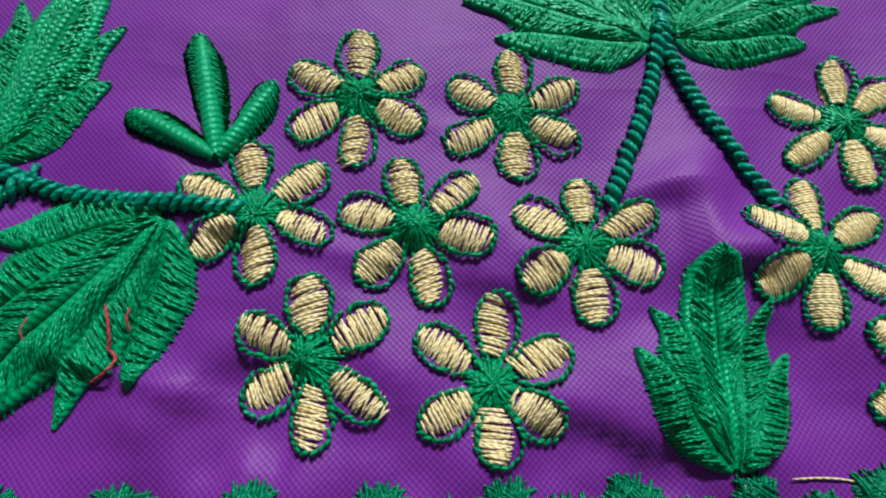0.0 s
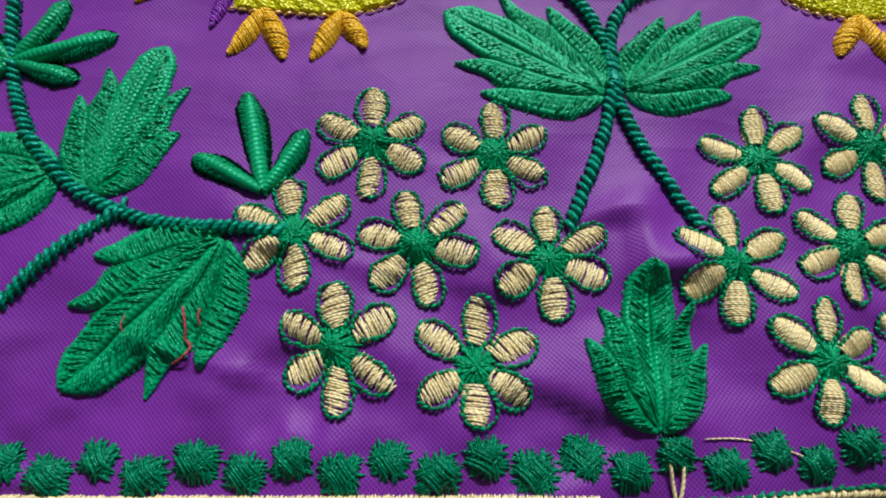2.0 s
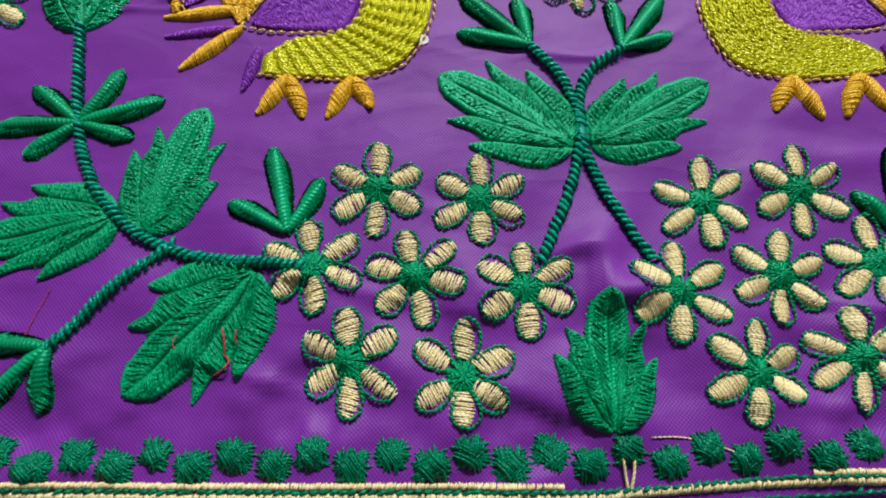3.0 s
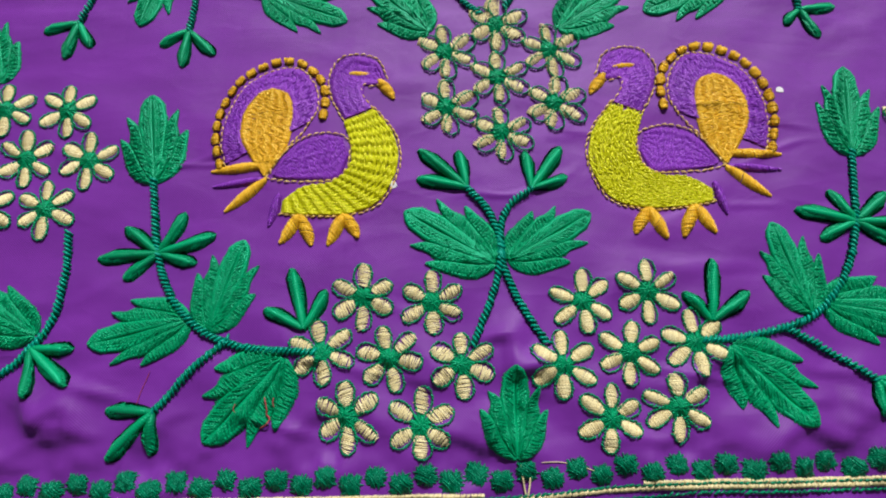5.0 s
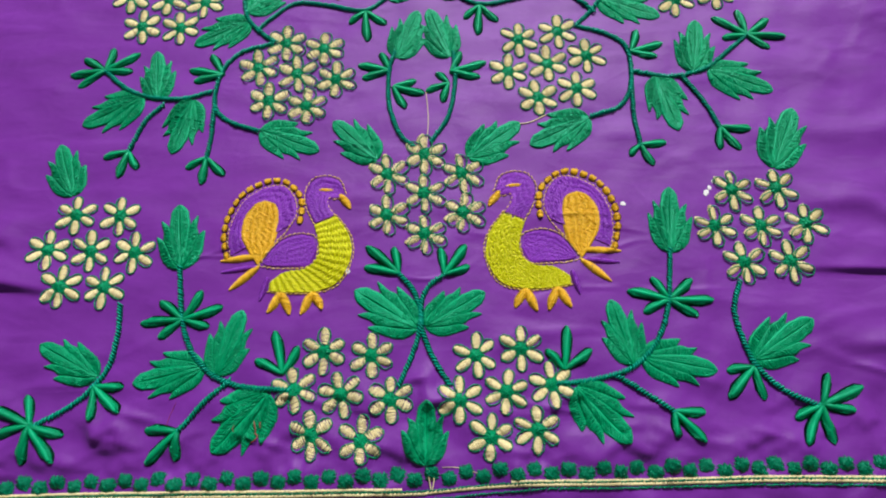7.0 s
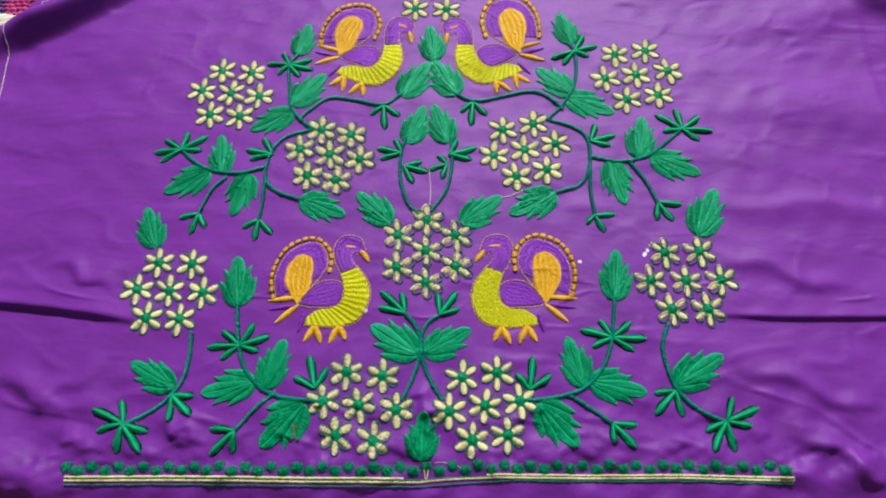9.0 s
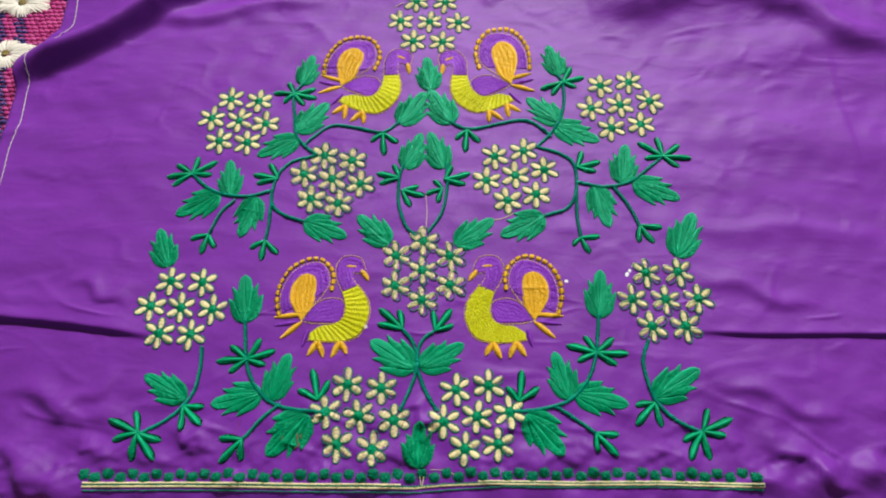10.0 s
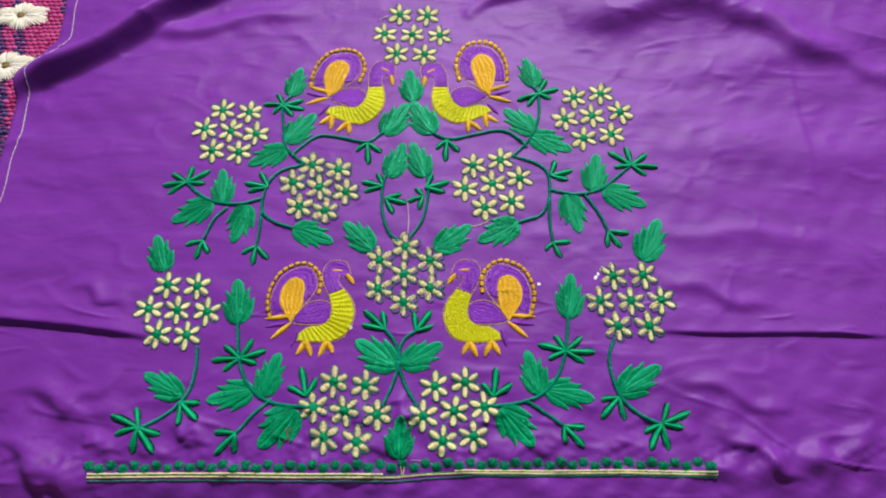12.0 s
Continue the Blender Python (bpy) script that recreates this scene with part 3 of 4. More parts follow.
def leaf(bx, by, tx, ty, fat=1.0):
    """A full round base, then two teeth on either side and a blunt middle lobe, each worked as a padded lane that fans out from the base."""
    size, turn = math.hypot(tx - bx, ty - by) / 30, math.degrees(math.atan2(ty - by, tx - bx))
    root = thing("leaf", bx, by, "emerald green satin-stitched leaf with toothed edges", "leaf", "embroidered leaves")
    pitch = 0.3 if by < 90 else 0.42
    high = 1.0 if by < 45 else 0.5
    fat *= 1.03 if by < 45 else 0.88
    for side in (1, -1):
        k = side * fat * RNG.uniform(0.93, 1.07)
        far, near = RNG.normal(0, 0.7), RNG.normal(0, 0.7)
        rib = [(0.4, 0.08 * side), (10, 0.2 * side), (20, 0.25 * side), (26, 0.2 * side), (29.7, 0.05 * side)]
        vein = [(0.9, 0.4 * k), (10, 2.6 * k), (17, 4.0 * k), (21, 4.7 * k), (23.6, 4.1 * k), (26.4, 3.9 * k), (28.4, 2.6 * k), (30.5, 0.1 * k)]
        low = [(0.9, 0.5 * k), (7, 2.1 * k), (14, 3.3 * k), (19.2, 4.7 * k), (22.8 + far, 8.2 * k)]
        tooth = [(0.6, 0.6 * k), (6, 3.9 * k), (11, 6.5 * k), (15.0, 8.2 * k), (18.5, 7.7 * k), (23.4 + far, 8.6 * k)]
        under = [(0.5, 0.7 * k), (5, 3.7 * k), (9.5, 5.8 * k), (13.2, 7.6 * k), (16.0 + near, 10.9 * k)]
        rim = [(0.1, 0.5 * k), (1.2, 4.6 * k), (4.2, 8.2 * k), (9.0, 10.0 * k), (16.2 + near, 11.2 * k)]
        for name, a, b, slant in (("middle_lobe", rib, vein, 0.2), ("side_lobe", low, tooth, 0.2), ("outer_lobe", under, rim, 0.2)):
            part(name, laid(lane_threads(a, b, slant, high * RNG.uniform(0.5, 0.75), pitch), name, bx, by, turn, size), GREEN, root)


# ---- sprigs and rosettes ----
def lobe_threads(long, wide):
    n = int(long / 0.3)
    u = (np.arange(n) + 0.5) / n
    w = wide * (0.36 + 0.64 * np.sin(math.pi * np.clip(u * 0.68, 0, 1)) ** 1.3) * np.clip((1 - u) * 4.5 + 0.1, 0, 1) ** 0.5
    x = u * long
    a = np.stack([x - w * 0.55, -w], 1)
    b = np.stack([x + w * 0.55, w], 1)
    s = Strands().satin(a, b, 0.35 + w * 0.42, 0.215, k=6, wobble=0.07, sides=4, joined=True)
    p = np.zeros((1, 6, 3))
    p[0, :, 0] = np.linspace(0.2, long - wide * 0.5, 6)
    p[0, :, 2] = wide * 0.3
    return s.add(p, wide * 0.5, 8)


def spray(x, y, *tips, label="three-lobed green satin-stitched sprig"):
    root = thing("sprig", x, y, label, "sprig", "embroidered sprigs")
    for tx, ty in zip(tips[::2], tips[1::2]):
        long, turn = math.hypot(tx - x, ty - y), math.degrees(math.atan2(ty - y, tx - x))
        part("lobe", laid(lobe_threads(long, min(2.75, 1.55 + long * 0.07)), "lobe", x, y, turn), GREEN, root)
    return root


def rosette(x, y, *tips):
    root = spray(x, y, *tips, label="six-lobed green satin-stitched leaf rosette on a stem")
    root.name = "rosette"
    part("rosette_centre", laid(burst_threads(1.8, 22), "rosette_centre", x, y), GREEN, root)


# ---- stems ----
def stem(*xy, wide=1.3):
    points = list(zip(xy[::2], xy[1::2]))
    n = int(length(points) / 1.4)
    p = spline(points, n)
    t, m = normals(p)
    s = Strands().satin(p - points[0] - m * wide - t * 0.95, p - points[0] + m * wide + t * 0.95, 1.35, RNG.uniform(0.42, 0.54, n), k=6, wobble=0.1, joined=True)
    core = np.zeros((1, n, 3))
    core[0, :, :2] = p - points[0]
    core[0, :, 2] = 0.3
    under = Strands().add(core, 0.62, 6)
    x, y = points[0]
    root = thing("stem", x, y, "twisted green rope-stitched stem", "stem", "embroidered stems")
    part("cord", laid(s, "cord", x, y), DEEP, root, "slanting dark green stitches")
    part("padding", laid(under, "padding", x, y), GREEN, root)

leaf(-91.0, 286.8, -84.4, 313.9)
leaf(-90.9, 244.0, -69.7, 269.4)
leaf(-89.2, 238.7, -118.1, 224.8)
leaf(-133.7, 190.7, -138.0, 220.7)
leaf(-141.5, 193.0, -170.1, 177.4)
leaf(-115.3, 190.6, -123.1, 160.5)
leaf(-79.4, 171.5, -49.6, 159.5)
leaf(-19.6, 153.2, -41.9, 175.1)
leaf(-9.6, 212.1, 1.3, 241.2)
leaf(17.8, 212.2, 7.4, 242.1)
leaf(-14.4, 249.8, 3.8, 277.9)
leaf(24.1, 249.9, 6.7, 280.4)
leaf(8.0, 279.9, 4.4, 310.9)
leaf(25.5, 152.7, 51.7, 171.7)
leaf(106.6, 292.4, 99.1, 320.2)
leaf(104.1, 248.9, 80.8, 272.1)
leaf(99.1, 247.1, 130.7, 234.1)
leaf(143.9, 198.0, 149.6, 229.9)
leaf(151.4, 199.3, 182.1, 186.3)
leaf(124.4, 196.5, 131.3, 165.4)
leaf(87.5, 173.3, 57.2, 159.2)
leaf(-169.1, 138.3, -179.6, 165.9)
leaf(174.4, 142.3, 189.7, 174.6)
leaf(-111.3, 98.8, -115.9, 131.4)
leaf(-143.2, 50.0, -171.3, 65.0, 0.88)
leaf(-95.8, 53.3, -126.3, 46.7)
leaf(-90.3, 49.5, -81.1, 78.1)
leaf(-66.2, 41.0, -88.8, 17.1)
leaf(-0.6, 67.9, -29.0, 86.2)
leaf(2.2, 9.3, 3.1, 35.6)
leaf(2.8, 68.8, 30.0, 83.8)
leaf(94.6, 49.1, 87.5, 78.2)
leaf(98.3, 52.9, 130.2, 45.8)
leaf(68.6, 40.5, 88.7, 16.7)
leaf(118.0, 100.7, 121.9, 133.2)
leaf(147.2, 50.0, 176.5, 66.9)
rosette(-108, 75, -119, 84, -100, 88, -90, 80, -96, 71, -118, 67, -127, 74)
rosette(-169, 30, -173, 43, -188, 38, -184, 26, -171, 14, -157, 14, -155, 25)
spray(-144, 46, -143, 31, -131, 34, -131, 45)
spray(-104, 26, -119, 27, -117, 13, -105, 14)
spray(-60.8, 49.3, -73, 56, -65, 68.5, -54, 61)
spray(-9, 94, -24, 108, -25, 98, -11, 107)
spray(12, 93, 23, 107, 24, 96, 11, 106)
rosette(114, 78, 108, 89, 126, 87, 134, 77, 126, 70, 102, 73, 96, 83)
rosette(173, 30, 179, 43, 192, 37, 186, 27, 175, 14, 163, 14, 161, 25)
spray(147, 47, 135, 46, 134, 34, 149, 33)
spray(109, 29, 123, 28, 121, 16, 109, 18)
spray(64, 47.8, 57, 57, 67, 67, 77, 56)
rosette(-96, 278, -112, 280, -101, 289, -80, 283, -79, 274, -88, 268, -104, 271)
rosette(-164, 210, -182, 208, -176, 218, -161, 224, -147, 220, -150, 209, -177, 201)
spray(-101, 205, -119, 209, -116, 202, -108, 218)
spray(-145, 162, -157, 159, -149, 148, -140, 152)
spray(-105, 157, -115, 152, -107, 143, -96, 147)
spray(-27, 242, -36, 236, -26, 224, -16, 234)
spray(-14, 205, -30, 209, -28, 201, -18, 216)
spray(-12, 195, 0, 198, 4, 190, -6, 182)
spray(17, 196, 5, 192, 13, 185, 11, 203)
spray(18, 203, 37, 208, 33, 199, 24, 215)
rosette(108, 286, 91, 280, 99, 275, 118, 281, 125, 290, 116, 300)
rosette(175, 220, 159, 232, 173, 236, 188, 229, 195, 218, 185, 211, 162, 219)
spray(113, 212, 118, 225, 130, 216, 126, 208)
spray(152, 166, 167, 164, 160, 153, 150, 154)
spray(111, 157, 105, 152, 116, 146, 124, 158)
spray(35, 244, 26, 237, 33, 226, 44, 234)
stem(-112, 100, -108, 74, -102, 60, -92, 49.5, -80, 44.5, -66, 42.5, -57.5, 42.3)
stem(-84, 47, -94, 38, -104, 26)
stem(-138, 83, -137, 66, -140, 52, -150, 40, -166, 30)
stem(-9, 94, -2, 85, 1, 72, -2.5, 58, -9, 43)
stem(12, 93, 3, 85, 1, 71, 5.5, 56, 13, 43)
stem(118, 102, 114, 78, 108, 62, 97, 50, 85, 45, 68, 42.3, 60.5, 42.2)
stem(86, 45, 97, 38, 109, 29)
stem(148, 86, 143, 73, 145, 56, 150, 45, 161, 35, 171, 30)
stem(-90, 288, -96, 278, -94, 258, -91, 241, -82, 230, -75, 225)
stem(-15, 252, -27, 243, -46, 247, -65, 249, -80, 238, -85, 232)
stem(-76, 224, -93, 218, -102, 206, -104, 188, -97, 178, -80, 171)
stem(-104, 191, -104, 171, -105, 157)
stem(-164, 210, -152, 199, -139, 193, -122, 191, -106, 195)
stem(-130, 188, -139, 178, -145, 162)
stem(-11, 216, -14, 205, -14, 185, -9, 168, -2, 160)
stem(20, 215, 20, 194, 16, 176, 7, 162)
stem(105, 292, 108, 286, 108, 268, 103, 251, 94, 238, 86, 230)
stem(23, 251, 36, 245, 57, 249, 78, 252, 92, 243, 96, 238)
stem(86, 229, 102, 223, 111, 214, 111, 194, 104, 180, 88, 174)
stem(111, 193, 110, 173, 111, 157)
stem(112, 200, 130, 196, 150, 200, 164, 211, 175, 220)
stem(137, 196, 146, 182, 152, 166)


# ---- border ----
def tuft_threads(reach):
    """A padded square of stitches that cross it in two ways and end in a short fringe."""
    s = Strands()
    for turn, high, n in ((0.0, 0.8, 15), (90.0, 1.1, 13), (RNG.uniform(25, 65), 1.35, 9), (RNG.uniform(-65, -25), 1.55, 8)):
        share = 1.0 if n > 10 else 0.8
        at = np.linspace(-reach, reach, n) * share * 0.9 + RNG.normal(0, 0.1, n)
        end = reach * share * RNG.uniform(0.78, 1.32, (2, n)) * (1 - 0.22 * (np.abs(at) / reach) ** 3)
        squeeze = RNG.uniform(0.5, 0.75, n)
        c, d = math.cos(radians(turn)), math.sin(radians(turn))
        u = np.linspace(-1, 1, 7)
        along = np.where(u[None] < 0, -end[0][:, None], end[1][:, None]) * np.abs(u)
        across = at[:, None] * (1 - (1 - squeeze[:, None]) * (1 - u ** 2) * 0.6)
        p = np.zeros((n, 7, 3))
        p[:, :, 0], p[:, :, 1] = along * c - across * d, (along * d + across * c) * 0.92
        p[:, :, 2] = 0.1 + high * (1 - np.abs(u) ** 2.2) * (1 - 0.45 * (at[:, None] / reach) ** 2) * RNG.uniform(0.9, 1.08, (n, 1))
        s.add(p, RNG.uniform(0.22, 0.29, n), 4)
    return s


def border():
    for i in range(-16, 40):
        x = -82 + i * 7.22
        y = 0.4 * BORDER(x) + (6.4 if i % 2 == 0 else 4.2) + RNG.normal(0, 0.2)
        tuft = tuft_threads(RNG.uniform(2.75, 3.1))
        ob = tidy(new("tuft", laid(tuft, "tuft", x, y, RNG.normal(0, 8))), BOTTLE)
        ob.location = on_cloth(x, y)
        tagged(ob, "small square dark green embroidered tuft above the border line", "tuft", "border tufts")
    xs = np.linspace(-197, 203, 1000)
    root = thing("border_line", -197, 0, "cream and green corded embroidery line under the tufts", "border line", "")
    x0, y0 = -197.0, 0.0

    def cord(name, dy, wide, material, label, keep):
        c = np.array([x for x in xs if keep(x)])
        y = BORDER(c) + dy(c)
        a, b = np.stack([c - 0.12 - x0, y - wide - y0], 1), np.stack([c + 0.12 - x0, y + wide - y0], 1)
        part(name, laid(Strands().satin(a, b, 0.6, 0.24, k=5, wobble=0.06), name, x0, y0), material, root, label)

    cord("upper_cord", lambda x: np.where(x > 0, 0.5, 0.95), 0.6, CREAM, "thin cream satin cord", lambda x: x < -8 or x > 38)
    cord("lower_cord", lambda x: -0.95 + 0.35 * np.exp(-(((x - 15) / 16) ** 2)), 0.75, CREAM, "cream satin cord", lambda x: True)
    for name, dy in (("middle_stitches", 0.05), ("lower_stitches", -3.3)):
        xx = np.linspace(-196, 202, 25)
        path = [(x - x0, BORDER(x) + dy + (0.8 if x > 38 and dy < -1 else 0) - y0) for x in xx]
        part(name, laid(chain_threads(path, 0.4, 1.7, 0.3, 0.65), name, x0, y0), BOTTLE, root, "dark green back stitches")


def BORDER(x):
    return np.interp(x, [-200, -140, -102, -65, -28, 0, 18, 43, 95, 145, 200], [0.3, 0.5, 0.2, -0.4, -0.6, -1.0, 0.4, 1.7, 1.0, 1.2, -0.3])


border()


# ---- peacocks ----
def between(a, b, n, rows, height, radius):
    """Stitches across a strip between two curves, in that many rows."""
    p, q = spline(a, n), spline(b, n)
    s = Strands()
    cuts = [np.zeros((n, 1))] + [(i + RNG.uniform(-0.42, 0.42, (n, 1))) / rows for i in range(1, rows)] + [np.ones((n, 1))]
    for j0, j1 in zip(cuts[:-1], cuts[1:]):
        s.satin(p + (q - p) * (j0 - 0.02), p + (q - p) * (j1 + 0.02), height, radius, k=4, lift=0.2, wobble=0.05, sides=4)
    core = np.zeros((n - 1, 2, 3))
    for f in np.linspace(0.12, 0.88, 5):
        line = p + (q - p) * f
        core[:, 0, :2], core[:, 1, :2] = line[:-1], line[1:]
        core[:, :, 2] = -0.1
        s.add(core.copy(), np.linalg.norm(q - p, axis=1)[:-1] * 0.02 + 0.3, 4, 1.0)
    return s


def banded(a, b, lines, bands, height, radius, even):
    """Stitches that run along a strip between two curves, and whose ends line up in bands across it."""
    cuts = np.linspace(0, 1, bands + 1)
    p, q = spline(a, 240), spline(b, 240)
    s = Strands()
    for f in (np.arange(lines) + 0.5) / lines:
        line = p + (q - p) * f
        u = np.clip(cuts + RNG.normal(0, even / bands, bands + 1) + RNG.uniform(-1, 1) * max(0, even - 0.2) / bands, 0, 1)
        at = np.stack([np.interp(u, np.linspace(0, 1, 240), line[:, j]) for j in range(2)], 1)
        s.satin(at[:-1], at[1:], height, radius, k=4, lift=0.15, wobble=0.06, sides=4)
    for f in np.linspace(0.06, 0.94, 9):
        core = np.zeros((1, 60, 3))
        core[0, :, :2] = (p + (q - p) * f)[::4]
        s.add(core, 0.25 + np.linalg.norm(q - p, axis=1).mean() * 0.04, 5)
    return s


def taper(a, b, wide):
    """A feather or toe: satin stitches over a spindle from a to b."""
    a, b = np.array(a, float), np.array(b, float)
    d = b - a
    n = max(6, int(np.hypot(*d) / 0.42))
    u = (np.arange(n) + 0.5)[:, None] / n
    m = np.array([-d[1], d[0]]) / np.hypot(*d)
    t = d / np.hypot(*d)
    w = wide * np.sin(math.pi * (0.12 + 0.84 * u)) ** 0.8
    return Strands().satin(a + d * u - m * w - t * w * 0.4, a + d * u + m * w + t * w * 0.4, 0.25 + w[:, 0] * 0.5, 0.25, k=5, wobble=0.05)


def peacock(x, y, tail_axes, body_axes, rows=17, even=0.12):
    root = thing("peacock", x, y, "embroidered peacock with lime breast, violet wing and gold-beaded tail", "peacock", "embroidered peacocks")

    def add(name, strands, material, label="", parent=None, axes=body_axes):
        return part(name, laid(strands, name, x, y, axes=axes), material, parent or root, label)

    outer = [(-13.5, 5), (-15, 13), (-13.5, 24), (-8, 34), (2, 40), (10.5, 40.5), (16, 34), (17.5, 26), (15, 20)]
    inner = [(-6, 9), (-8, 14), (-8, 22), (-5, 28.5), (1, 31.5), (5.5, 31), (8, 27), (8, 21), (7, 16)]
    tail = add("tail_fan", between(inner, outer, 190, 3, 0.35, 0.3), VIOLET, "violet tail fan", axes=tail_axes)
    add("tail_outline", chain_threads(outer + [(12, 15.5), (8, 11), (4, 5)], 0.3, 2.1, 0.12, 0.42, 0.46), PEACH, "pale gold running stitch", tail, tail_axes)
    ring = spline([(-15.2, 5), (-17.2, 14.5), (-15.8, 26), (-9.6, 36.8), (1, 42.7), (10, 43), (17, 37.4), (19.8, 30), (19.3, 22)], 18)
    t, m = normals(ring)
    for p, d, e in zip(ring, t, m):
        w = RNG.uniform(1.5, 1.85) * (1 - 0.3 * np.abs(np.linspace(-1, 1, 16)) ** 3)[:, None]
        u = np.linspace(-1.6, 1.6, 16)[:, None]
        bead = Strands().satin(p + d * u - e * w, p + d * u + e * w * RNG.uniform(0.9, 1.1), 1.15, 0.2, k=6, wobble=0.12, joined=True)
        add("tail_bead", bead, GOLD, "", tail, tail_axes)
    add("tail_eye", between([(0, 0.5), (-4.6, 7), (-8.8, 15), (-8.4, 24), (-3.8, 30.3), (1, 32.3)], [(0.6, 0.5), (6.2, 8.5), (8.4, 17.5), (9, 25), (7, 30.3), (2, 32.3)], 130, 5, 0.7, 0.28), GOLD, "gold oval tail centre", axes=tail_axes)
    wing = add("wing", between([(3, 0.8), (7, 7.5), (12, 12), (20, 14.2), (26, 13)], [(5, -0.3), (11, -0.9), (18, -1), (24.5, -0.6), (28, 6)], 85, 6, 0.35, 0.28), VIOLET, "violet wing")
    add("wing_outline", chain_threads([(1, 0), (6, 8), (12, 13.4), (20, 15.3), (26.5, 13.8), (29, 11)], 0.3, 2.1, 0.12, 0.42, 0.46), PEACH, "pale gold running stitch", wing)
    add("wing_lower_outline", chain_threads([(1, -0.5), (8, -1.8), (16, -2), (24, -1.5), (28, 3), (29, 10)], 0.3, 2.1, 0.12, 0.42, 0.46), PEACH, "pale gold running stitch", wing)
    under = [(6.5, -9), (13, -4), (22, -2.6), (28, 2), (29.3, 9), (26.5, 19.5)]
    front = [(6, -12.3), (15, -13.5), (29, -13.2), (39, -9), (45, 3), (43.5, 14), (36.5, 24)]
    work = banded(under, front, 40, rows, 0.75, 0.27, even)
    breast = add("breast", work, LIME, "lime green breast in stitched rows")
    add("breast_outline", chain_threads([(6, -12.9), (15, -14.1), (29, -13.9), (39.5, -9.6), (45.6, 3), (44, 14.4), (37, 24.3)], 0.3, 2.1, 0.12, 0.42, 0.46), PEACH, "pale gold running stitch", breast)
    neck = add("neck", between([(26.6, 20.3), (22.6, 29), (21.8, 36), (25, 42.5), (32, 44.2), (37.5, 42), (40.3, 36)], [(36, 24.3), (33.5, 28), (33, 31), (33.5, 33), (34.5, 33.4), (36, 33.2), (38.5, 33)], 130, 4, 0.35, 0.28), VIOLET, "violet neck and head")
    add("neck_outline", chain_threads([(26, 20.3), (21.8, 29), (20.9, 37), (24.6, 43.5), (32, 45.3), (38.3, 42.8), (41.2, 36)], 0.3, 2.1, 0.12, 0.42, 0.46), PEACH, "pale gold running stitch", neck)
    add("throat_outline", chain_threads([(36, 24.5), (33.2, 29), (32.5, 33), (35.5, 32.5), (38.5, 32.8)], 0.3, 2.1, 0.12, 0.42, 0.46), PEACH, "pale gold running stitch", neck)
    add("eye", taper((28, 37.8), (36.2, 37.2), 1.2), GOLD, "gold eye bar", neck)
    add("beak", taper((38.6, 35), (43.6, 27.5), 2.0), GOLD, "gold beak", neck)
    for a, b, w, material, label in (((1, 4), (-18, 2.5), 1.7, GOLD, "gold tail feather"), ((0, -0.8), (-17, -3), 1.3, VIOLET, "violet tail feather"),
                                     ((1, -0.8), (-12.5, -11.8), 1.9, GOLD, "gold tail feather"), ((5.5, -6), (2, -17), 1.6, VIOLET, "violet tail feather")):
        add("tail_feather", taper(a, b, w), material, label)
    for a, b in (((12.5, -13.6), (6, -22.8)), ((12.8, -13.6), (16.3, -24)), ((27, -13.6), (21.5, -24)), ((27.3, -13.6), (31.5, -22))):
        add("toe", taper(a, b, 2.2), GOLD, "gold toe")


peacock(-75.6, 100.0, ((0.985, 0), (0, 1)), ((0.985, 0), (0, 1)))
peacock(77.1, 99.4, ((-1.01, -0.02), (0.05, 1.03)), ((-1.01, -0.02), (0.05, 1.02)), 30, 0.6)
peacock(-61.4, 286.2, ((0.99, -0.44), (0.31, 1.08)), ((0.92, -0.41), (0.45, 1.01)))
peacock(69.6, 285.2, ((-1.02, -0.58), (-0.22, 1.25)), ((-0.91, -0.40), (-0.49, 0.98)))


# ---- loose threads and lint ----
def loose_thread(name, material, label, *xyz, radius=0.16):
    p = np.array(xyz, float).reshape(-1, 3)
    q = np.dstack([spline(p[:, :2], 16)[None], np.interp(np.linspace(0, 1, 16), np.linspace(0, 1, len(p)), p[:, 2])[None]])
    x, y = p[0, :2]
    q[0, :, 0] -= x
    q[0, :, 1] -= y
    ob = tidy(new(name, laid(Strands().add(q, radius), name, x, y)), material)
    ob.location = on_cloth(x, y)
    tagged(ob, label, "thread", "loose threads")


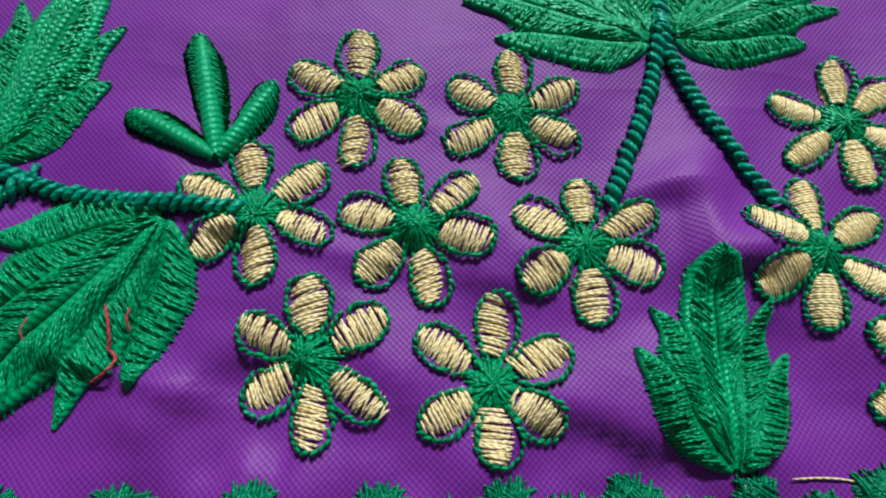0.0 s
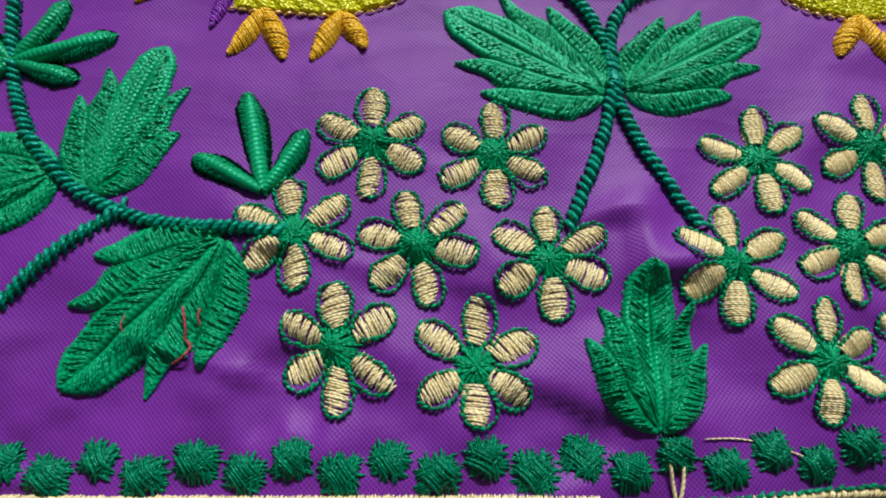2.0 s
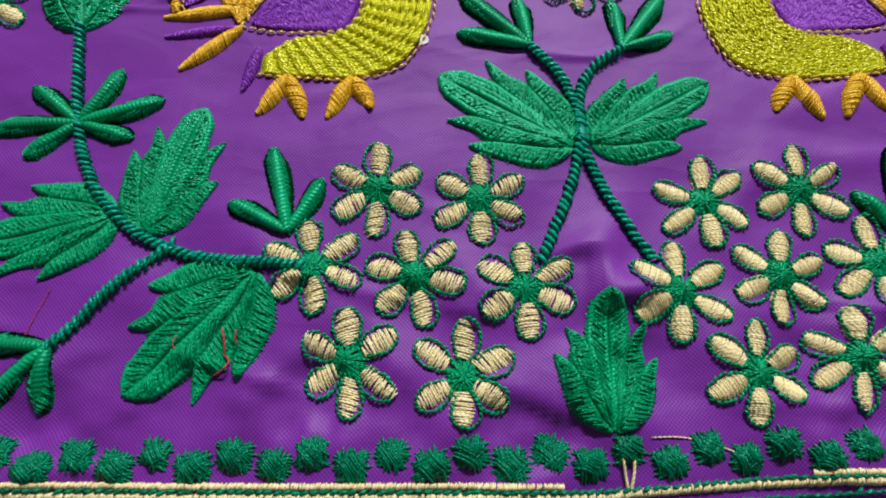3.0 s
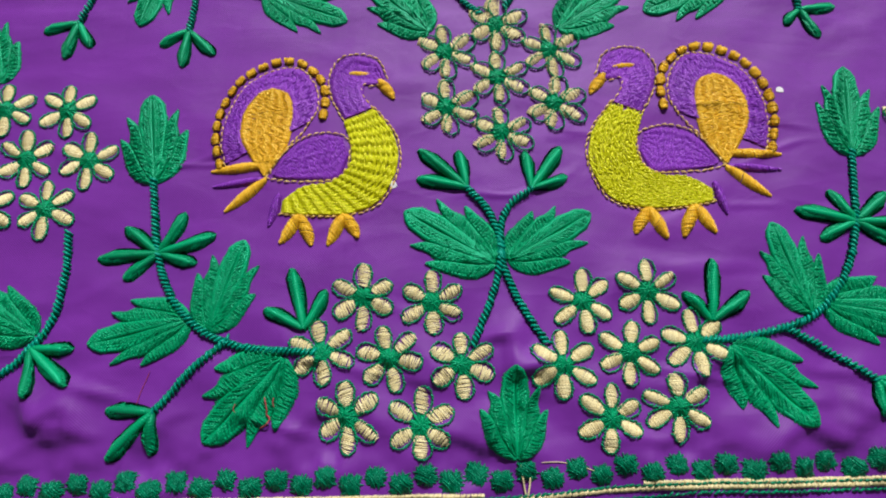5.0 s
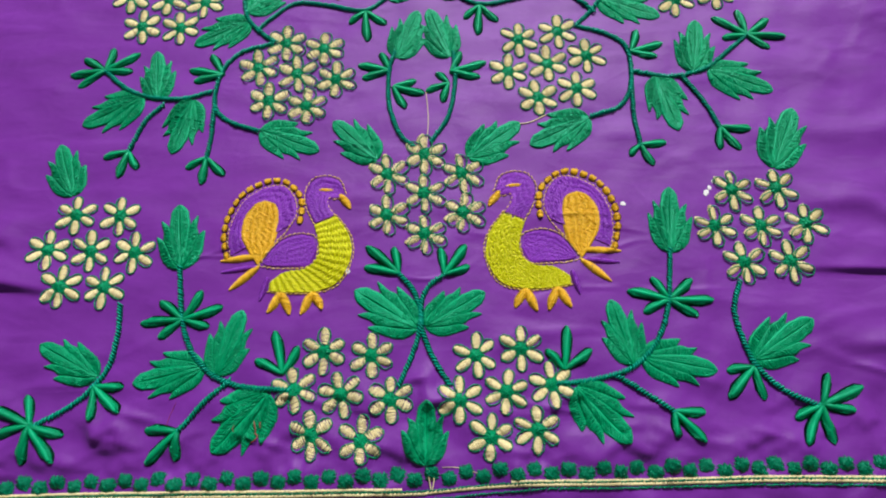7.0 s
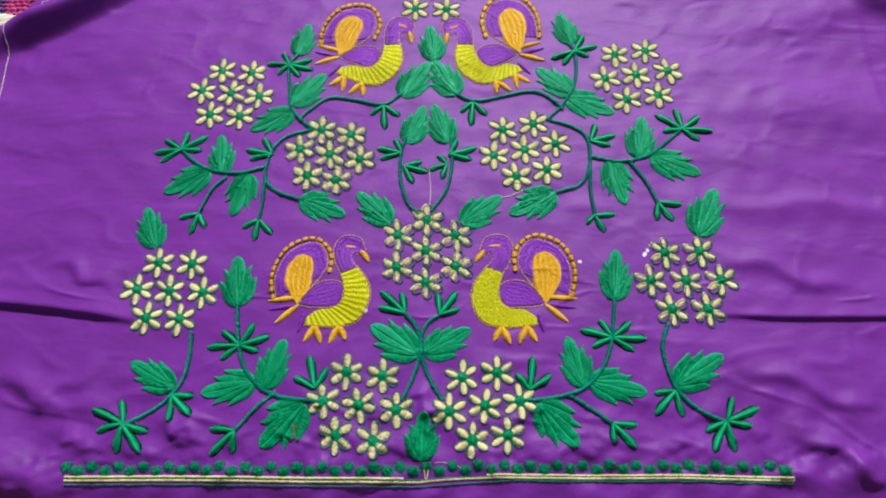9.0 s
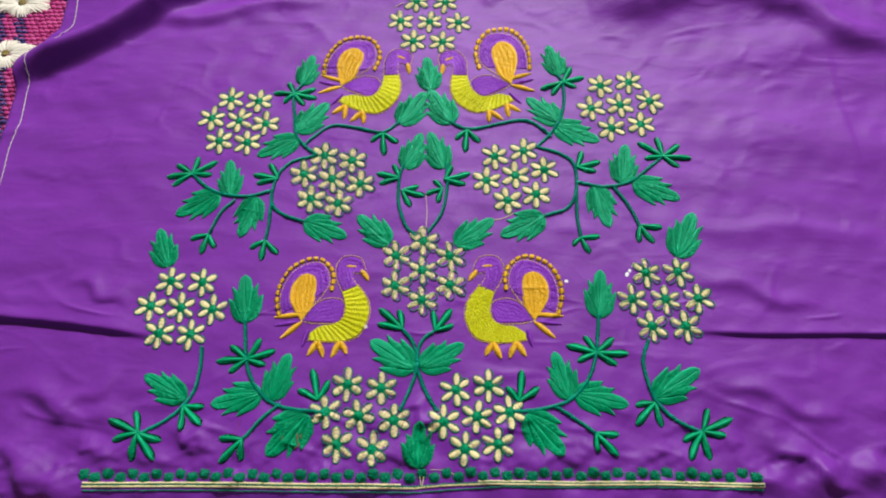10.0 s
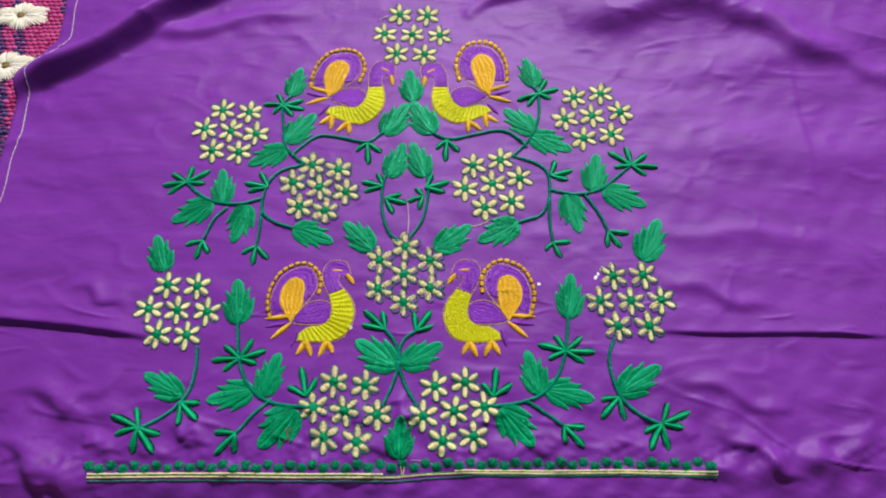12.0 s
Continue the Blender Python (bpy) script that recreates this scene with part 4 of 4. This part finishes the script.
CREAM_END = "loose cream thread end lying on the cloth"
loose_thread("thread_end", CREAM, CREAM_END, 3, 8, 0.6, 3.4, 5, 0.9, 4.2, -0.6, 0.6, radius=0.3)
loose_thread("thread_end", CREAM, CREAM_END, 5.6, 4.6, 0.9, 5.4, 2.4, 0.8, 4.7, -0.6, 0.6, radius=0.28)
loose_thread("thread_end", CREAM, CREAM_END, 9, 8.5, 0.3, 15, 8.4, 0.25, 22, 6.6, 0.3, 29, 3.5, 0.4, radius=0.13)
loose_thread("thread_end", CREAM, CREAM_END, 51, 171, 0.5, 58, 172, 0.3, 66, 176, 0.4, radius=0.25)
loose_thread("thread_end", CREAM, CREAM_END, 5, 160, 0.4, 6, 176, 0.3, 5, 192, 0.4, radius=0.18)
loose_thread("thread_end", CREAM, CREAM_END, -14, 366, 0.4, -22, 362, 0.4, radius=0.25)
RED_END = "loose reddish thread fibre caught on the leaf"
loose_thread("fibre", RED, RED_END, -71.4, 29.2, 2.4, -70.9, 27.4, 2.7, -70.6, 25.4, 2.5, -70.8, 24, 1.8, radius=0.2)
loose_thread("fibre", RED, RED_END, -68.7, 29, 2.2, -68.9, 27.6, 2.4, -68.6, 26.2, 2.0, radius=0.16)
loose_thread("fibre", RED, RED_END, -70.8, 24.2, 1.9, -69.8, 23, 1.4, -70.6, 21.4, 0.8, -73.2, 20.2, 0.4, radius=0.2)
loose_thread("fibre", RED, RED_END, -79.6, 27.6, 2.3, -79.9, 26, 2.6, -79.4, 25, 2.3, radius=0.1)
loose_thread("fibre", RED, RED_END, -107, 38, 0.4, -109, 32, 0.3, -110, 26, 0.4, radius=0.09)


def paper_bit(x, y, size):
    bm = bmesh.new()
    bmesh.ops.create_icosphere(bm, subdivisions=2, radius=size * MM)
    for v in bm.verts:
        v.co = Vector((v.co.x, v.co.y * 0.8, v.co.z * 0.12)) * (1 + 0.6 * noise.noise(v.co * 900 + Vector((x, y, 0))))
    me = bpy.data.meshes.new("paper_scrap")
    bm.to_mesh(me)
    bm.free()
    ob = tidy(new("paper_scrap", me), PAPER, False)
    ob.matrix_basis = seat(x, y, x * 7, sink=-size * 0.1)
    tagged(ob, "tiny torn scrap of white backing paper", "paper scrap", "paper scraps")


for x, y, size in ((-33, 96, 1.4), (-33.6, 98.5, 1.0), (99, 126, 1.3), (139.5, 130.5, 1.6), (141.5, 133, 1.2), (144, 136, 1.1)):
    paper_bit(x, y, size)
